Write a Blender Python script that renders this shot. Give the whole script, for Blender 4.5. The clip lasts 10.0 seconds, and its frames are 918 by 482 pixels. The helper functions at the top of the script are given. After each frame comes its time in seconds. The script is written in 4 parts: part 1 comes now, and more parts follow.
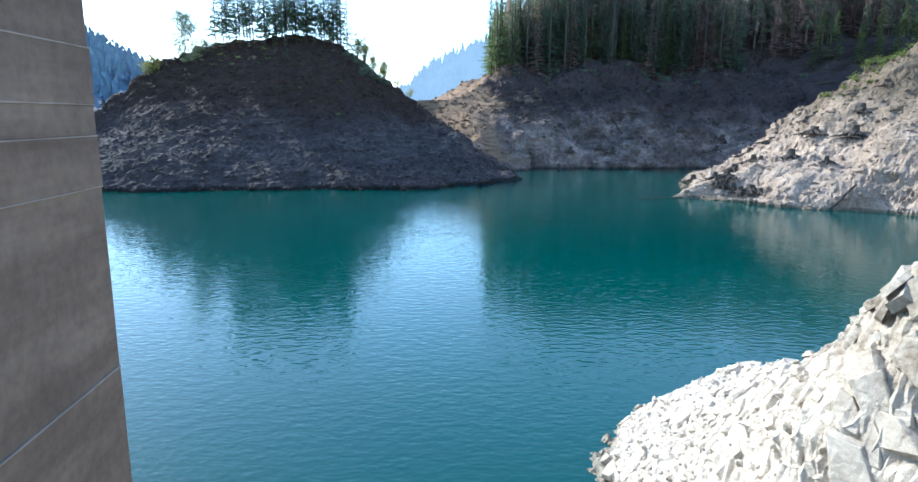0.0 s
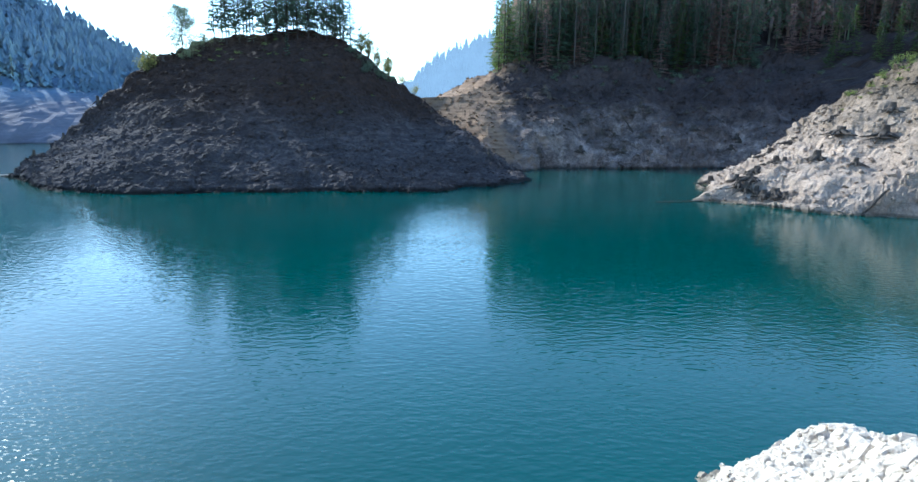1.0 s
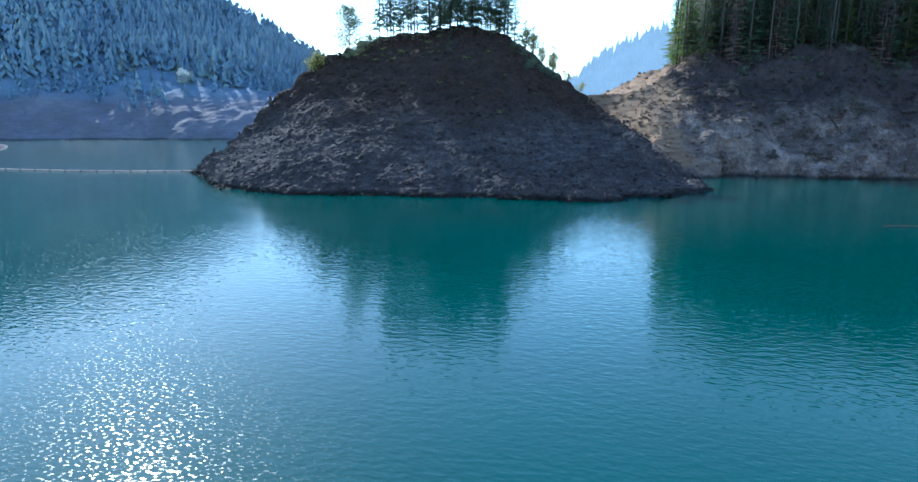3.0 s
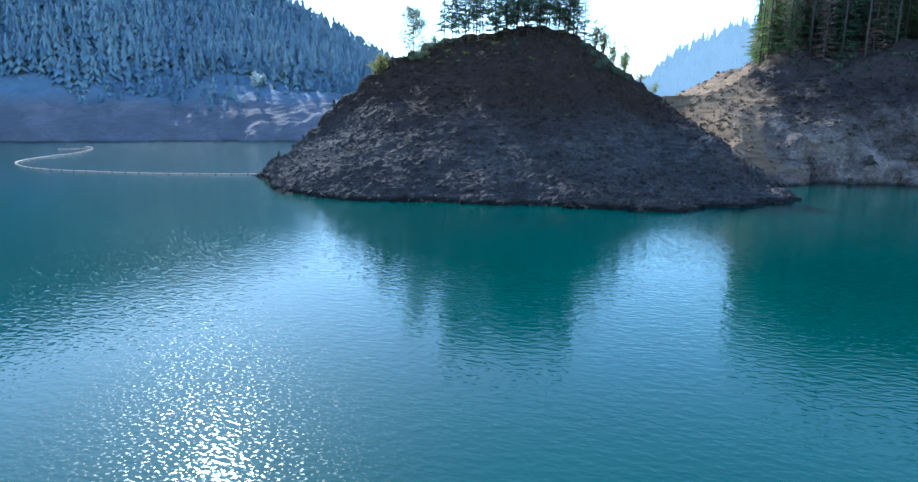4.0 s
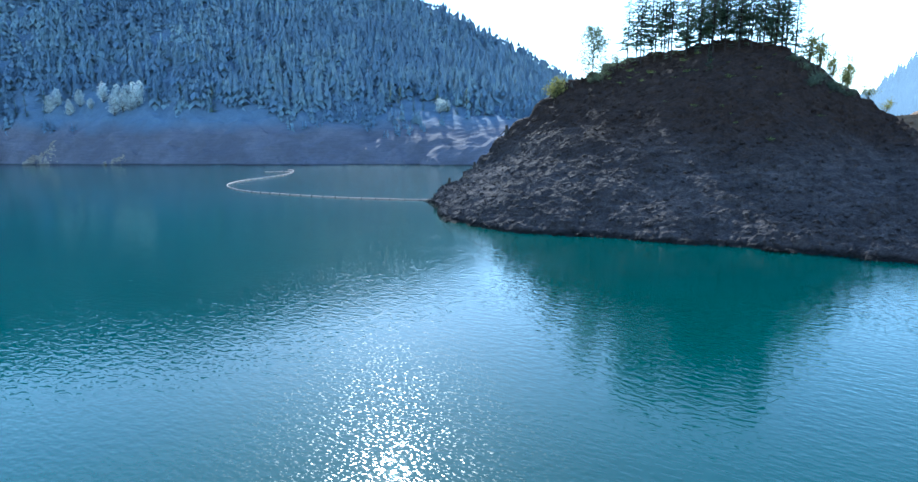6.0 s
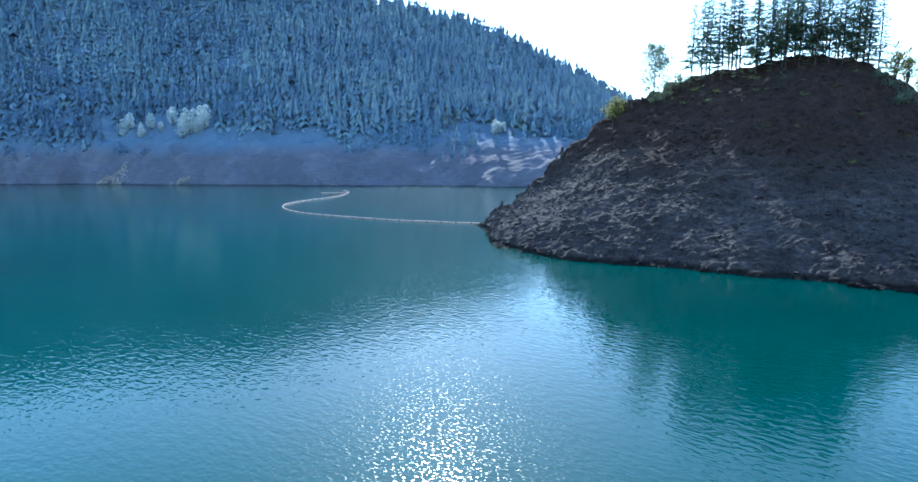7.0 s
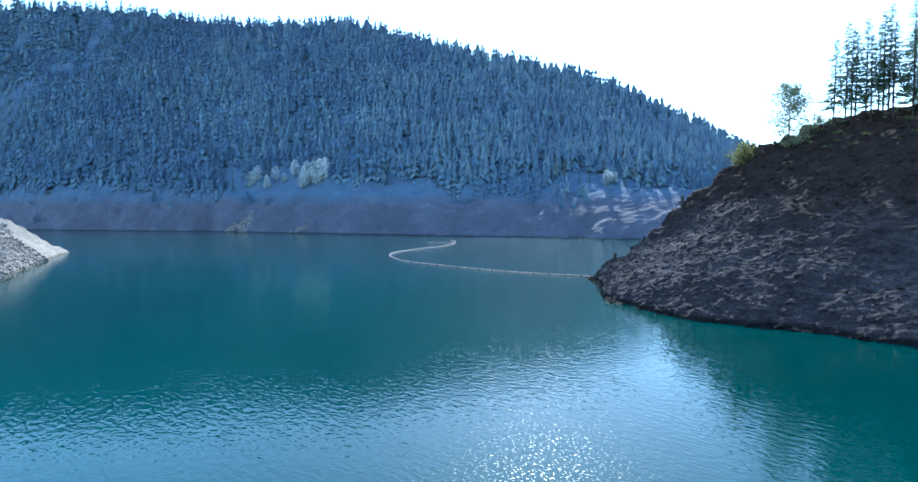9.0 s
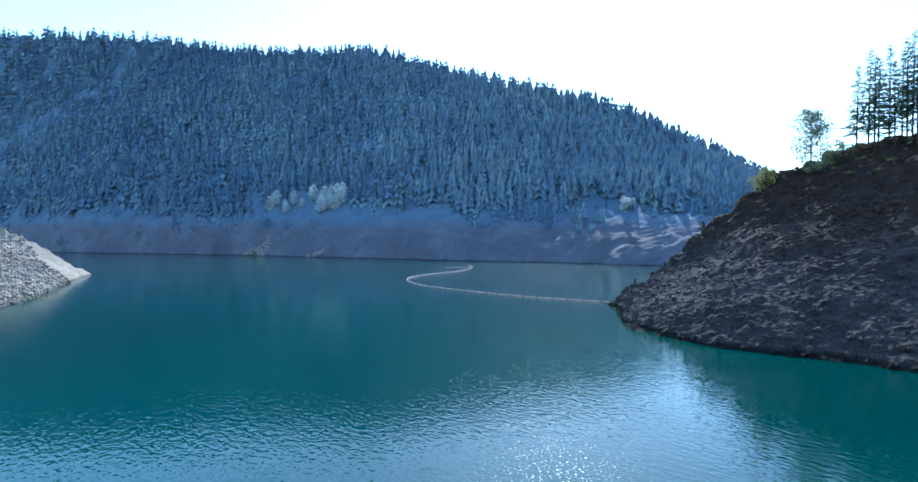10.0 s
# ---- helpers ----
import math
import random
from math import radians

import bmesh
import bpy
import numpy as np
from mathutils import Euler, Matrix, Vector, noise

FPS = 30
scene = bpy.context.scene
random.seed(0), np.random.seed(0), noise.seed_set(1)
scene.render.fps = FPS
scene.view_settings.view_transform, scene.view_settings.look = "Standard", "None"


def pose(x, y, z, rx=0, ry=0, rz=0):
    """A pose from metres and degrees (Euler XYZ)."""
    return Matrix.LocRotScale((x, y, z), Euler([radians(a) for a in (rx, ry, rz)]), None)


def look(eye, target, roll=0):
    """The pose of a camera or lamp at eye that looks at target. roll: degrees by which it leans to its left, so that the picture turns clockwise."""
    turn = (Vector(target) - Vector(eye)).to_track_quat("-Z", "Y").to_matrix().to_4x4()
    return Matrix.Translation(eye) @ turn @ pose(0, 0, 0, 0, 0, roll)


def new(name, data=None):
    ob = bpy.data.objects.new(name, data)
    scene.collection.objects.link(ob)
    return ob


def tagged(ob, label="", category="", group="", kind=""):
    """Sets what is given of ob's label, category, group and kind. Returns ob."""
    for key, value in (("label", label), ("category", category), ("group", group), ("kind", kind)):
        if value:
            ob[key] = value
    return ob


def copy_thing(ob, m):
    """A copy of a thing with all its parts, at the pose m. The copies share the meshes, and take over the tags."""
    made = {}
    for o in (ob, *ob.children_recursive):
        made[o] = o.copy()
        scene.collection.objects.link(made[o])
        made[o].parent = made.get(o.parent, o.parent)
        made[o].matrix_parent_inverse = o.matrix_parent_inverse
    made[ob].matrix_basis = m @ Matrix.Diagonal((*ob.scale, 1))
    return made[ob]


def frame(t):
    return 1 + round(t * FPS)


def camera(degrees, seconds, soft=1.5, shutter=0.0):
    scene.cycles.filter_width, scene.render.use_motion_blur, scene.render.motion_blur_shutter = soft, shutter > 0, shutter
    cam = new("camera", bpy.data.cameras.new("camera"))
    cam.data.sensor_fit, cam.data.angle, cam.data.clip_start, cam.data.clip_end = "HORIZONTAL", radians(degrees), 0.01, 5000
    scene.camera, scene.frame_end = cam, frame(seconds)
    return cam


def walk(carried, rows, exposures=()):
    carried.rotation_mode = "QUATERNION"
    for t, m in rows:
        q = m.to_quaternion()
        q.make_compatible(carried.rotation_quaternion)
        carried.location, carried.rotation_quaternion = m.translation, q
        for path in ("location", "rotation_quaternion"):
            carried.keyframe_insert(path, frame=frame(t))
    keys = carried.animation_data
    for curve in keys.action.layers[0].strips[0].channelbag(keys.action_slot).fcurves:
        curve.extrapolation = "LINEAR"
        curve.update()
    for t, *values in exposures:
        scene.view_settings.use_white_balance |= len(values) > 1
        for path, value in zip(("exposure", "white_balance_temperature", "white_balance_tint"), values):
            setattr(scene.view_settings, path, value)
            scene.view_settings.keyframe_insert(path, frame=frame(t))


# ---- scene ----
cam = camera(73.2, 10.0)
PATH = [
    (0, (6.744, -4.18, 15.889), (6.761, -2.22, 15.494), 0.6),
    (0.5, (6.204, -1.123, 16.143), (6.237, 0.836, 15.742), 0.7),
    (1, (5.627, 1.958, 16.403), (5.636, 3.916, 15.996), 0.7),
    (1.5, (5.333, 4.948, 16.582), (5.256, 6.903, 16.169), 0.7),
    (2, (5.01, 7.954, 16.761), (4.803, 9.899, 16.345), 0.6),
    (2.5, (4.725, 10.896, 16.946), (4.358, 12.816, 16.526), 0.6),
    (4, (3.739, 18.673, 17.777), (3.05, 20.503, 17.353), 0.3),
    (4.5, (3.421, 21.081, 18.025), (2.592, 22.853, 17.609), 0.1),
    (5, (3.067, 23.264, 18.199), (2.092, 24.962, 17.795), -0.2),
    (5.5, (2.486, 25.443, 18.371), (1.383, 27.066, 17.986), -0.4),
    (7, (-0.77, 32.241, 18.671), (-2.108, 33.699, 18.383), -0.4),
    (7.5, (-1.94, 33.893, 18.789), (-3.364, 35.275, 18.537), -0.6),
    (8, (-3.235, 35.138, 18.434), (-4.728, 36.452, 18.226), -0.5),
    (8.5, (-4.27, 36.179, 18.163), (-5.815, 37.438, 17.997), -0.4),
    (9, (-5.128, 36.634, 17.921), (-6.711, 37.85, 17.8), -0.2),
    (9.5, (-5.592, 36.539, 17.786), (-7.197, 37.729, 17.704), -0.0),
    (10, (-5.683, 36.031, 17.727), (-7.298, 37.21, 17.688), 0.1),
]
walk(cam, [(t, look(eye, target, roll)) for t, eye, target, roll in PATH], [(0.0, 1.02, 5700.0, 2.0), (1.0, 0.82, 5450.0, 1.0), (2.5, 0.82, 5300.0, 0.0), (4.5, 0.9, 5300.0, 0.0), (7.0, 0.97, 5300.0, 0.0), (8.5, 0.9, 5200.0, 0.0), (10.0, 0.62, 5200.0, 0.0)])

# ---- world, sun, exposure ----
SUN_AZ, SUN_EL = -44.8, 34.5          # bearing from +y towards +x, degrees
scene.view_settings.exposure = 0.0
world = bpy.data.worlds.new("sky")
scene.world = world
world.use_nodes = True
wn = world.node_tree
wbg = wn.nodes["Background"]
sky = wn.nodes.new("ShaderNodeTexSky")
sky.sky_type = "NISHITA"
sky.sun_disc = False
sky.sun_elevation = radians(SUN_EL)
sky.sun_rotation = radians(SUN_AZ)
sky.air_density, sky.dust_density, sky.ozone_density = 1.0, 0.2, 2.0
wn.links.new(sky.outputs[0], wbg.inputs["Color"])
wbg.inputs["Strength"].default_value = 0.25
sun = new("sun", bpy.data.lights.new("sun", "SUN"))
sun.data.energy, sun.data.angle, sun.data.color = 5.0, radians(0.5), (1.0, 0.94, 0.85)
az, el = radians(SUN_AZ), radians(SUN_EL)
sun.matrix_world = look((0, 0, 300), Vector((0, 0, 300)) - Vector((math.sin(az) * math.cos(el), math.cos(az) * math.cos(el), math.sin(el))))


# ---- numeric noise ----
def hash3(ix, iy, iz, seed):
    n = (ix.astype(np.int64) * 374761393 + iy.astype(np.int64) * 668265263 + iz.astype(np.int64) * 2147483647 + seed * 144269504) & 0xFFFFFFFF
    n = ((n ^ (n >> 13)) * 1274126177) & 0xFFFFFFFF
    n = ((n ^ (n >> 16)) * 2246822519) & 0xFFFFFFFF
    return ((n ^ (n >> 15)) & 0xFFFFFF) / float(0xFFFFFF)


def vnoise(x, y, z, seed=0):
    """Smooth value noise in -1..1."""
    fx, fy, fz = np.floor(x), np.floor(y), np.floor(z)
    ux, uy, uz = x - fx, y - fy, z - fz
    ux, uy, uz = (u * u * u * (u * (u * 6 - 15) + 10) for u in (ux, uy, uz))
    total = 0.0
    for dx in (0, 1):
        for dy in (0, 1):
            for dz in (0, 1):
                w = (ux if dx else 1 - ux) * (uy if dy else 1 - uy) * (uz if dz else 1 - uz)
                total = total + w * hash3(fx + dx, fy + dy, fz + dz, seed)
    return total * 2 - 1


def fbm(x, y, z, octaves=4, seed=0, gain=0.5, ridged=False):
    out, amp = 0.0, 1.0
    for k in range(octaves):
        n = vnoise(x, y, z, seed + 17 * k)
        out = out + amp * ((1 - 2 * np.abs(n)) if ridged else n)
        x, y, z, amp = x * 2.03 + 5.1, y * 2.03 + 1.7, z * 2.03 + 9.2, amp * gain
    return out


# ---- landforms ----
def seg_distance(x, y, pts, closed=False):
    best = np.full(x.shape, 1e9)
    n = len(pts)
    for i in range(n if closed else n - 1):
        (ax, ay), (bx, by) = pts[i][:2], pts[(i + 1) % n][:2]
        vx, vy = bx - ax, by - ay
        t = np.clip(((x - ax) * vx + (y - ay) * vy) / (vx * vx + vy * vy + 1e-9), 0, 1)
        best = np.minimum(best, np.hypot(x - ax - t * vx, y - ay - t * vy))
    return best


def inside(x, y, pts):
    odd = np.zeros(x.shape, bool)
    n = len(pts)
    for i in range(n):
        (ax, ay), (bx, by) = pts[i], pts[(i + 1) % n]
        cross = ((ay > y) != (by > y)) & (x < (bx - ax) * (y - ay) / (by - ay + 1e-12) + ax)
        odd ^= cross
    return odd


class Landform:
    """A hill between a closed shoreline at the water and a ridge line of given heights."""

    def __init__(self, shore, ridge, power=0.85, wobble=1.0, seed=1, drop=0.5):
        self.shore, self.ridge, self.power, self.wobble, self.seed, self.drop = shore, ridge, power, wobble, seed, drop

    def height(self, x, y):
        wx = x + self.wobble * fbm(x * 0.11, y * 0.11, 0 * x + 3.3, 3, self.seed)
        wy = y + self.wobble * fbm(x * 0.11, y * 0.11, 0 * x + 8.8, 3, self.seed + 5)
        ds = seg_distance(wx, wy, self.shore, True)
        num, den, dr = 0.0, 0.0, np.full(x.shape, 1e9)
        for (ax, ay, ah), (bx, by, bh) in zip(self.ridge, self.ridge[1:]):
            steps = max(2, int(math.hypot(bx - ax, by - ay) / 4))
            for k in range(steps):
                f = (k + 0.5) / steps
                d2 = (x - ax - f * (bx - ax)) ** 2 + (y - ay - f * (by - ay)) ** 2
                w = 1 / (d2 + 4) ** 2
                num, den = num + w * (ah + f * (bh - ah)), den + w
            vx, vy = bx - ax, by - ay
            t = np.clip(((x - ax) * vx + (y - ay) * vy) / (vx * vx + vy * vy + 1e-9), 0, 1)
            dr = np.minimum(dr, np.hypot(x - ax - t * vx, y - ay - t * vy))
        h = num / den * (ds / (ds + dr + 1e-6)) ** self.power
        return np.where(inside(wx, wy, self.shore), h, -self.drop * ds)


def sheet(name, xs, ys, height, rough, material, bottom=-2.5):
    """A ground mesh over the grid xs, ys. rough(x, y, z, n) gives the offset along the surface normal."""
    gx, gy = np.meshgrid(xs, ys, indexing="ij")
    gz = height(gx, gy)
    dzx, dzy = np.gradient(gz, xs, ys)
    nrm = np.stack((-dzx, -dzy, np.ones_like(gz)), -1)
    nrm /= np.linalg.norm(nrm, axis=-1, keepdims=True)
    off = rough(gx, gy, gz, nrm)
    off = np.where(gz < -1.0, 0, off)
    co = np.stack((gx, gy, gz), -1) + nrm * off[..., None]
    nx, ny = gx.shape
    idx = np.arange(nx * ny).reshape(nx, ny)
    quads = np.stack((idx[:-1, :-1], idx[1:, :-1], idx[1:, 1:], idx[:-1, 1:]), -1).reshape(-1, 4)
    keep = (gz.reshape(-1)[quads] > bottom).any(1)
    quads = quads[keep]
    used = np.unique(quads)
    remap = np.zeros(nx * ny, np.int64)
    remap[used] = np.arange(len(used))
    ob = mesh_object(name, co.reshape(-1, 3)[used], remap[quads], material)
    return ob, co


def mesh_object(name, verts, faces, material, smooth=False):
    """A mesh of equal-sided faces from arrays."""
    me = bpy.data.meshes.new(name)
    verts, faces = np.asarray(verts, np.float32), np.asarray(faces, np.int32)
    k = faces.shape[1]
    me.vertices.add(len(verts))
    me.vertices.foreach_set("co", verts.ravel())
    me.loops.add(faces.size)
    me.loops.foreach_set("vertex_index", faces.ravel())
    me.polygons.add(len(faces))
    me.polygons.foreach_set("loop_start", np.arange(0, faces.size, k, dtype=np.int32))
    me.polygons.foreach_set("use_smooth", np.full(len(faces), smooth))
    me.update(calc_edges=True)
    me.validate()
    me.materials.append(material)
    return new(name, me)


# ---- materials ----
def material(name, rough=0.9, spec=0.3):
    m = bpy.data.materials.new(name)
    m.use_nodes = True
    b = m.node_tree.nodes["Principled BSDF"]
    b.inputs["Roughness"].default_value = rough
    b.inputs["Specular IOR Level"].default_value = spec
    return m, m.node_tree, b


def node(tree, kind, **inputs):
    n = tree.nodes.new(kind)
    for k, v in inputs.items():
        n.inputs[k.replace("_", " ")].default_value = v
    return n


def noise_node(tree, scale, detail=6.0, rough=0.6, stretch=(1, 1, 1), space="Object", turn=0):
    tc = tree.nodes.new("ShaderNodeTexCoord")
    mp = tree.nodes.new("ShaderNodeMapping")
    mp.inputs["Scale"].default_value = stretch
    mp.inputs["Rotation"].default_value = (0, 0, radians(turn))
    tree.links.new(tc.outputs[space], mp.inputs["Vector"])
    n = node(tree, "ShaderNodeTexNoise", Scale=scale, Detail=detail, Roughness=rough)
    tree.links.new(mp.outputs[0], n.inputs["Vector"])
    return n.outputs["Fac"]


def ramp(tree, fac, stops):
    r = tree.nodes.new("ShaderNodeValToRGB")
    while len(r.color_ramp.elements) < len(stops):
        r.color_ramp.elements.new(0.5)
    for e, (p, c) in zip(r.color_ramp.elements, stops):
        e.position, e.color = p, (*c, 1)
    tree.links.new(fac, r.inputs["Fac"])
    return r.outputs["Color"]


def mix(tree, fac, a, b, blend="MIX"):
    n = tree.nodes.new("ShaderNodeMix")
    n.data_type, n.blend_type = "RGBA", blend
    for sock, v in ((n.inputs[0], fac), (n.inputs[6], a), (n.inputs[7], b)):
        if isinstance(v, (int, float)):
            sock.default_value = v
        elif isinstance(v, tuple):
            sock.default_value = (*v, 1)
        else:
            tree.links.new(v, sock)
    return n.outputs[2]


def math_node(tree, op, a, b=0.0, clamp=False):
    n = tree.nodes.new("ShaderNodeMath")
    n.operation, n.use_clamp = op, clamp
    for sock, v in zip(n.inputs, (a, b)):
        if isinstance(v, (int, float)):
            sock.default_value = v
        else:
            tree.links.new(v, sock)
    return n.outputs[0]


def bump(tree, bsdf, fac, strength=0.6, distance=0.2):
    n = node(tree, "ShaderNodeBump", Strength=strength, Distance=distance)
    tree.links.new(fac, n.inputs["Height"])
    tree.links.new(n.outputs[0], bsdf.inputs["Normal"])
    return n


def level(tree, low, high, wander=6.0, scale=0.05):
    """0 below the height low, 1 above high, with a wandering edge."""
    g = tree.nodes.new("ShaderNodeNewGeometry")
    sx = tree.nodes.new("ShaderNodeSeparateXYZ")
    tree.links.new(g.outputs["Position"], sx.inputs[0])
    n = noise_node(tree, scale, 5.0)
    z = math_node(tree, "ADD", sx.outputs["Z"], math_node(tree, "MULTIPLY", math_node(tree, "SUBTRACT", n, 0.5), wander * 2))
    r = tree.nodes.new("ShaderNodeMapRange")
    r.inputs["From Min"].default_value, r.inputs["From Max"].default_value = low, high
    tree.links.new(z, r.inputs["Value"])
    return r.outputs[0]


def rock_material(name, pale, mid, dark, soil, low, high, grain=0.35, soil_dark=None, crack=0.5, wet=0.45, grit=0.7, relief_depth=0.3, beds_share=0.35, lap=0.7):
    """Bare rock of three tones with bedding, cracks and rubble grain, turning to soil above the old water line and dark where the water laps."""
    m, t, b = material(name, 0.95, 0.15)
    big = noise_node(t, 0.05, 6.0, 0.6)
    fine = noise_node(t, grain, 14.0, 0.78)
    spots = noise_node(t, 2.6, 8.0, 0.75)
    beds = noise_node(t, 0.5, 8.0, 0.7, (0.25, 0.25, 2.6))
    tc = t.nodes.new("ShaderNodeTexCoord")
    vor = t.nodes.new("ShaderNodeTexVoronoi")
    vor.feature = "DISTANCE_TO_EDGE"
    vor.inputs["Scale"].default_value = crack
    warp = mix(t, 0.03, tc.outputs["Object"], noise_color(t, 0.8), "LINEAR_LIGHT")
    t.links.new(warp, vor.inputs["Vector"])
    seams = ramp(t, vor.outputs["Distance"], [(0.0, (0.35, 0.35, 0.35)), (0.06, (1, 1, 1))])
    tone = math_node(t, "ADD", math_node(t, "MULTIPLY", fine, 1 - beds_share), math_node(t, "MULTIPLY", beds, beds_share))
    base = ramp(t, tone, [(0.36, dark), (0.5, mid), (0.63, pale)])
    base = mix(t, ramp(t, big, [(0.42, (0, 0, 0)), (0.6, (1, 1, 1))]), base, mix(t, 0.55, base, tuple(c * 0.6 for c in mid)))
    earth = ramp(t, fine, [(0.36, soil_dark or tuple(c * 0.4 for c in soil)), (0.62, soil)])
    col = mix(t, level(t, low, high), base, earth)
    col = mix(t, grit, col, ramp(t, spots, [(0.38, (0.3, 0.3, 0.3)), (0.62, (1, 1, 1))]), "MULTIPLY")
    col = mix(t, grit * 0.4, col, seams, "MULTIPLY")
    col = mix(t, level(t, lap * 0.4, lap, 0.25, 0.4), mix(t, 1.0, col, (wet, wet, wet * 0.95), "MULTIPLY"), col)
    t.links.new(col, b.inputs["Base Color"])
    relief = math_node(t, "ADD", fine, math_node(t, "MULTIPLY", spots, 0.35))
    relief = math_node(t, "ADD", relief, math_node(t, "MULTIPLY", beds, 0.6))
    relief = math_node(t, "ADD", relief, math_node(t, "MULTIPLY", math_node(t, "MINIMUM", vor.outputs["Distance"], 0.1), 1.5))
    bump(t, b, relief, 1.0, relief_depth)
    return m


def noise_color(tree, scale):
    tc = tree.nodes.new("ShaderNodeTexCoord")
    n = node(tree, "ShaderNodeTexNoise", Scale=scale, Detail=4.0)
    tree.links.new(tc.outputs["Object"], n.inputs["Vector"])
    return n.outputs["Color"]


island_rock = rock_material("island_rock", (0.18, 0.146, 0.136), (0.088, 0.072, 0.070), (0.028, 0.024, 0.025), (0.072, 0.046, 0.036), 9, 20, wet=0.28, lap=1.0)
saddle_earth = rock_material("saddle_earth", (0.50, 0.39, 0.33), (0.20, 0.155, 0.134), (0.042, 0.034, 0.032), (0.085, 0.064, 0.060), 10, 21, 0.16, beds_share=0.12)
def tan_cut(m):
    """Dry tan earth of the old road cut, west of the bank."""
    t = m.node_tree
    b = t.nodes["Principled BSDF"]
    old = b.inputs["Base Color"].links[0].from_socket
    g = t.nodes.new("ShaderNodeNewGeometry")
    sx = t.nodes.new("ShaderNodeSeparateXYZ")
    t.links.new(g.outputs["Position"], sx.inputs[0])
    edge = math_node(t, "ADD", sx.outputs["X"], math_node(t, "MULTIPLY", math_node(t, "SUBTRACT", noise_node(t, 0.09, 6.0, 0.65), 0.5), 70.0))
    r = t.nodes.new("ShaderNodeMapRange")
    r.inputs["From Min"].default_value, r.inputs["From Max"].default_value = 26.0, 14.0
    t.links.new(edge, r.inputs["Value"])
    strip = noise_node(t, 0.7, 8.0, 0.7, (0.25, 0.25, 1.6))
    t.links.new(mix(t, r.outputs[0], old, ramp(t, strip, [(0.3, (0.11, 0.068, 0.042)), (0.65, (0.27, 0.175, 0.11))])), b.inputs["Base Color"])


tan_cut(saddle_earth)
shore_rock = rock_material("shore_rock", (0.66, 0.515, 0.40), (0.47, 0.355, 0.265), (0.15, 0.11, 0.08), (0.23, 0.17, 0.115), 10, 21, 0.22, grit=0.5)
white_rock = rock_material("white_rock", (0.88, 0.775, 0.65), (0.77, 0.66, 0.53), (0.40, 0.33, 0.26), (0.66, 0.57, 0.46), 6, 11, 1.6, soil_dark=(0.30, 0.23, 0.165), crack=1.3, grit=0.34, relief_depth=0.12)
bank_rock = rock_material("bank_rock", (0.60, 0.52, 0.43), (0.46, 0.39, 0.32), (0.22, 0.18, 0.145), (0.46, 0.39, 0.31), 10, 40, 0.5, grit=0.5)
# far bank and forest floor: blue air haze is mixed into the base colours
hazed_earth = rock_material("hazed_earth", (0.225, 0.21, 0.235), (0.175, 0.168, 0.195), (0.13, 0.125, 0.15), (0.165, 0.225, 0.295), 17, 25, 0.08, soil_dark=(0.12, 0.165, 0.225), grit=0.3, beds_share=0.6)


def water_material():
    """Turquoise lake: low wind ripples that keep the mirror image of the banks, and scattered patches of the finest ripple, rough at that scale, that catch the sun."""
    m, t, b = material("lake_water", 0.035, 0.5)
    b.inputs["IOR"].default_value = 1.33
    tone = noise_node(t, 0.02, 3.0)
    t.links.new(ramp(t, tone, [(0.35, (0.0, 0.036, 0.032)), (0.65, (0.0, 0.046, 0.041))]), b.inputs["Base Color"])
    swell = noise_node(t, 1.25, 1.0, 0.5, (0.75, 1.4, 1.0), turn=-20)
    ripple = noise_node(t, 2.8, 0.5, 0.5, (0.8, 1.4, 1.0), turn=25)
    fan = ramp(t, noise_node(t, 4.6, 0.8, 0.5, (0.85, 1.2, 1.0), turn=10), [(0.575, (0.035, 0.035, 0.035)), (0.65, (0.215, 0.215, 0.215))])
    t.links.new(fan, b.inputs["Roughness"])
    calm = noise_node(t, 0.03, 3.0, 0.5, (0.6, 1.6, 1.0))
    hgt = math_node(t, "ADD", math_node(t, "MULTIPLY", swell, 0.35), math_node(t, "MULTIPLY", ripple, 0.15))
    n = bump(t, b, hgt, 1.0, 0.1)
    t.links.new(ramp(t, calm, [(0.35, (0.6, 0.6, 0.6)), (0.65, (1, 1, 1))]), n.inputs["Strength"])
    return m


water_mat = water_material()


def concrete_material():
    m, t, b = material("weathered_concrete", 0.85, 0.3)
    fine = noise_node(t, 6.0, 10.0, 0.7)
    band = noise_node(t, 0.9, 6.0, 0.6, (0.15, 0.15, 2.2))
    stain = noise_node(t, 0.5, 6.0)
    col = ramp(t, band, [(0.3, (0.115, 0.080, 0.058)), (0.55, (0.19, 0.138, 0.102)), (0.75, (0.25, 0.187, 0.142))])
    col = mix(t, ramp(t, stain, [(0.45, (0, 0, 0)), (0.7, (1, 1, 1))]), col, (0.125, 0.09, 0.066))
    col = mix(t, 0.55, col, ramp(t, fine, [(0.3, (0.5, 0.5, 0.5)), (0.6, (1, 1, 1))]), "MULTIPLY")
    t.links.new(col, b.inputs["Base Color"])
    bump(t, b, fine, 0.4, 0.02)
    return m


concrete = concrete_material()

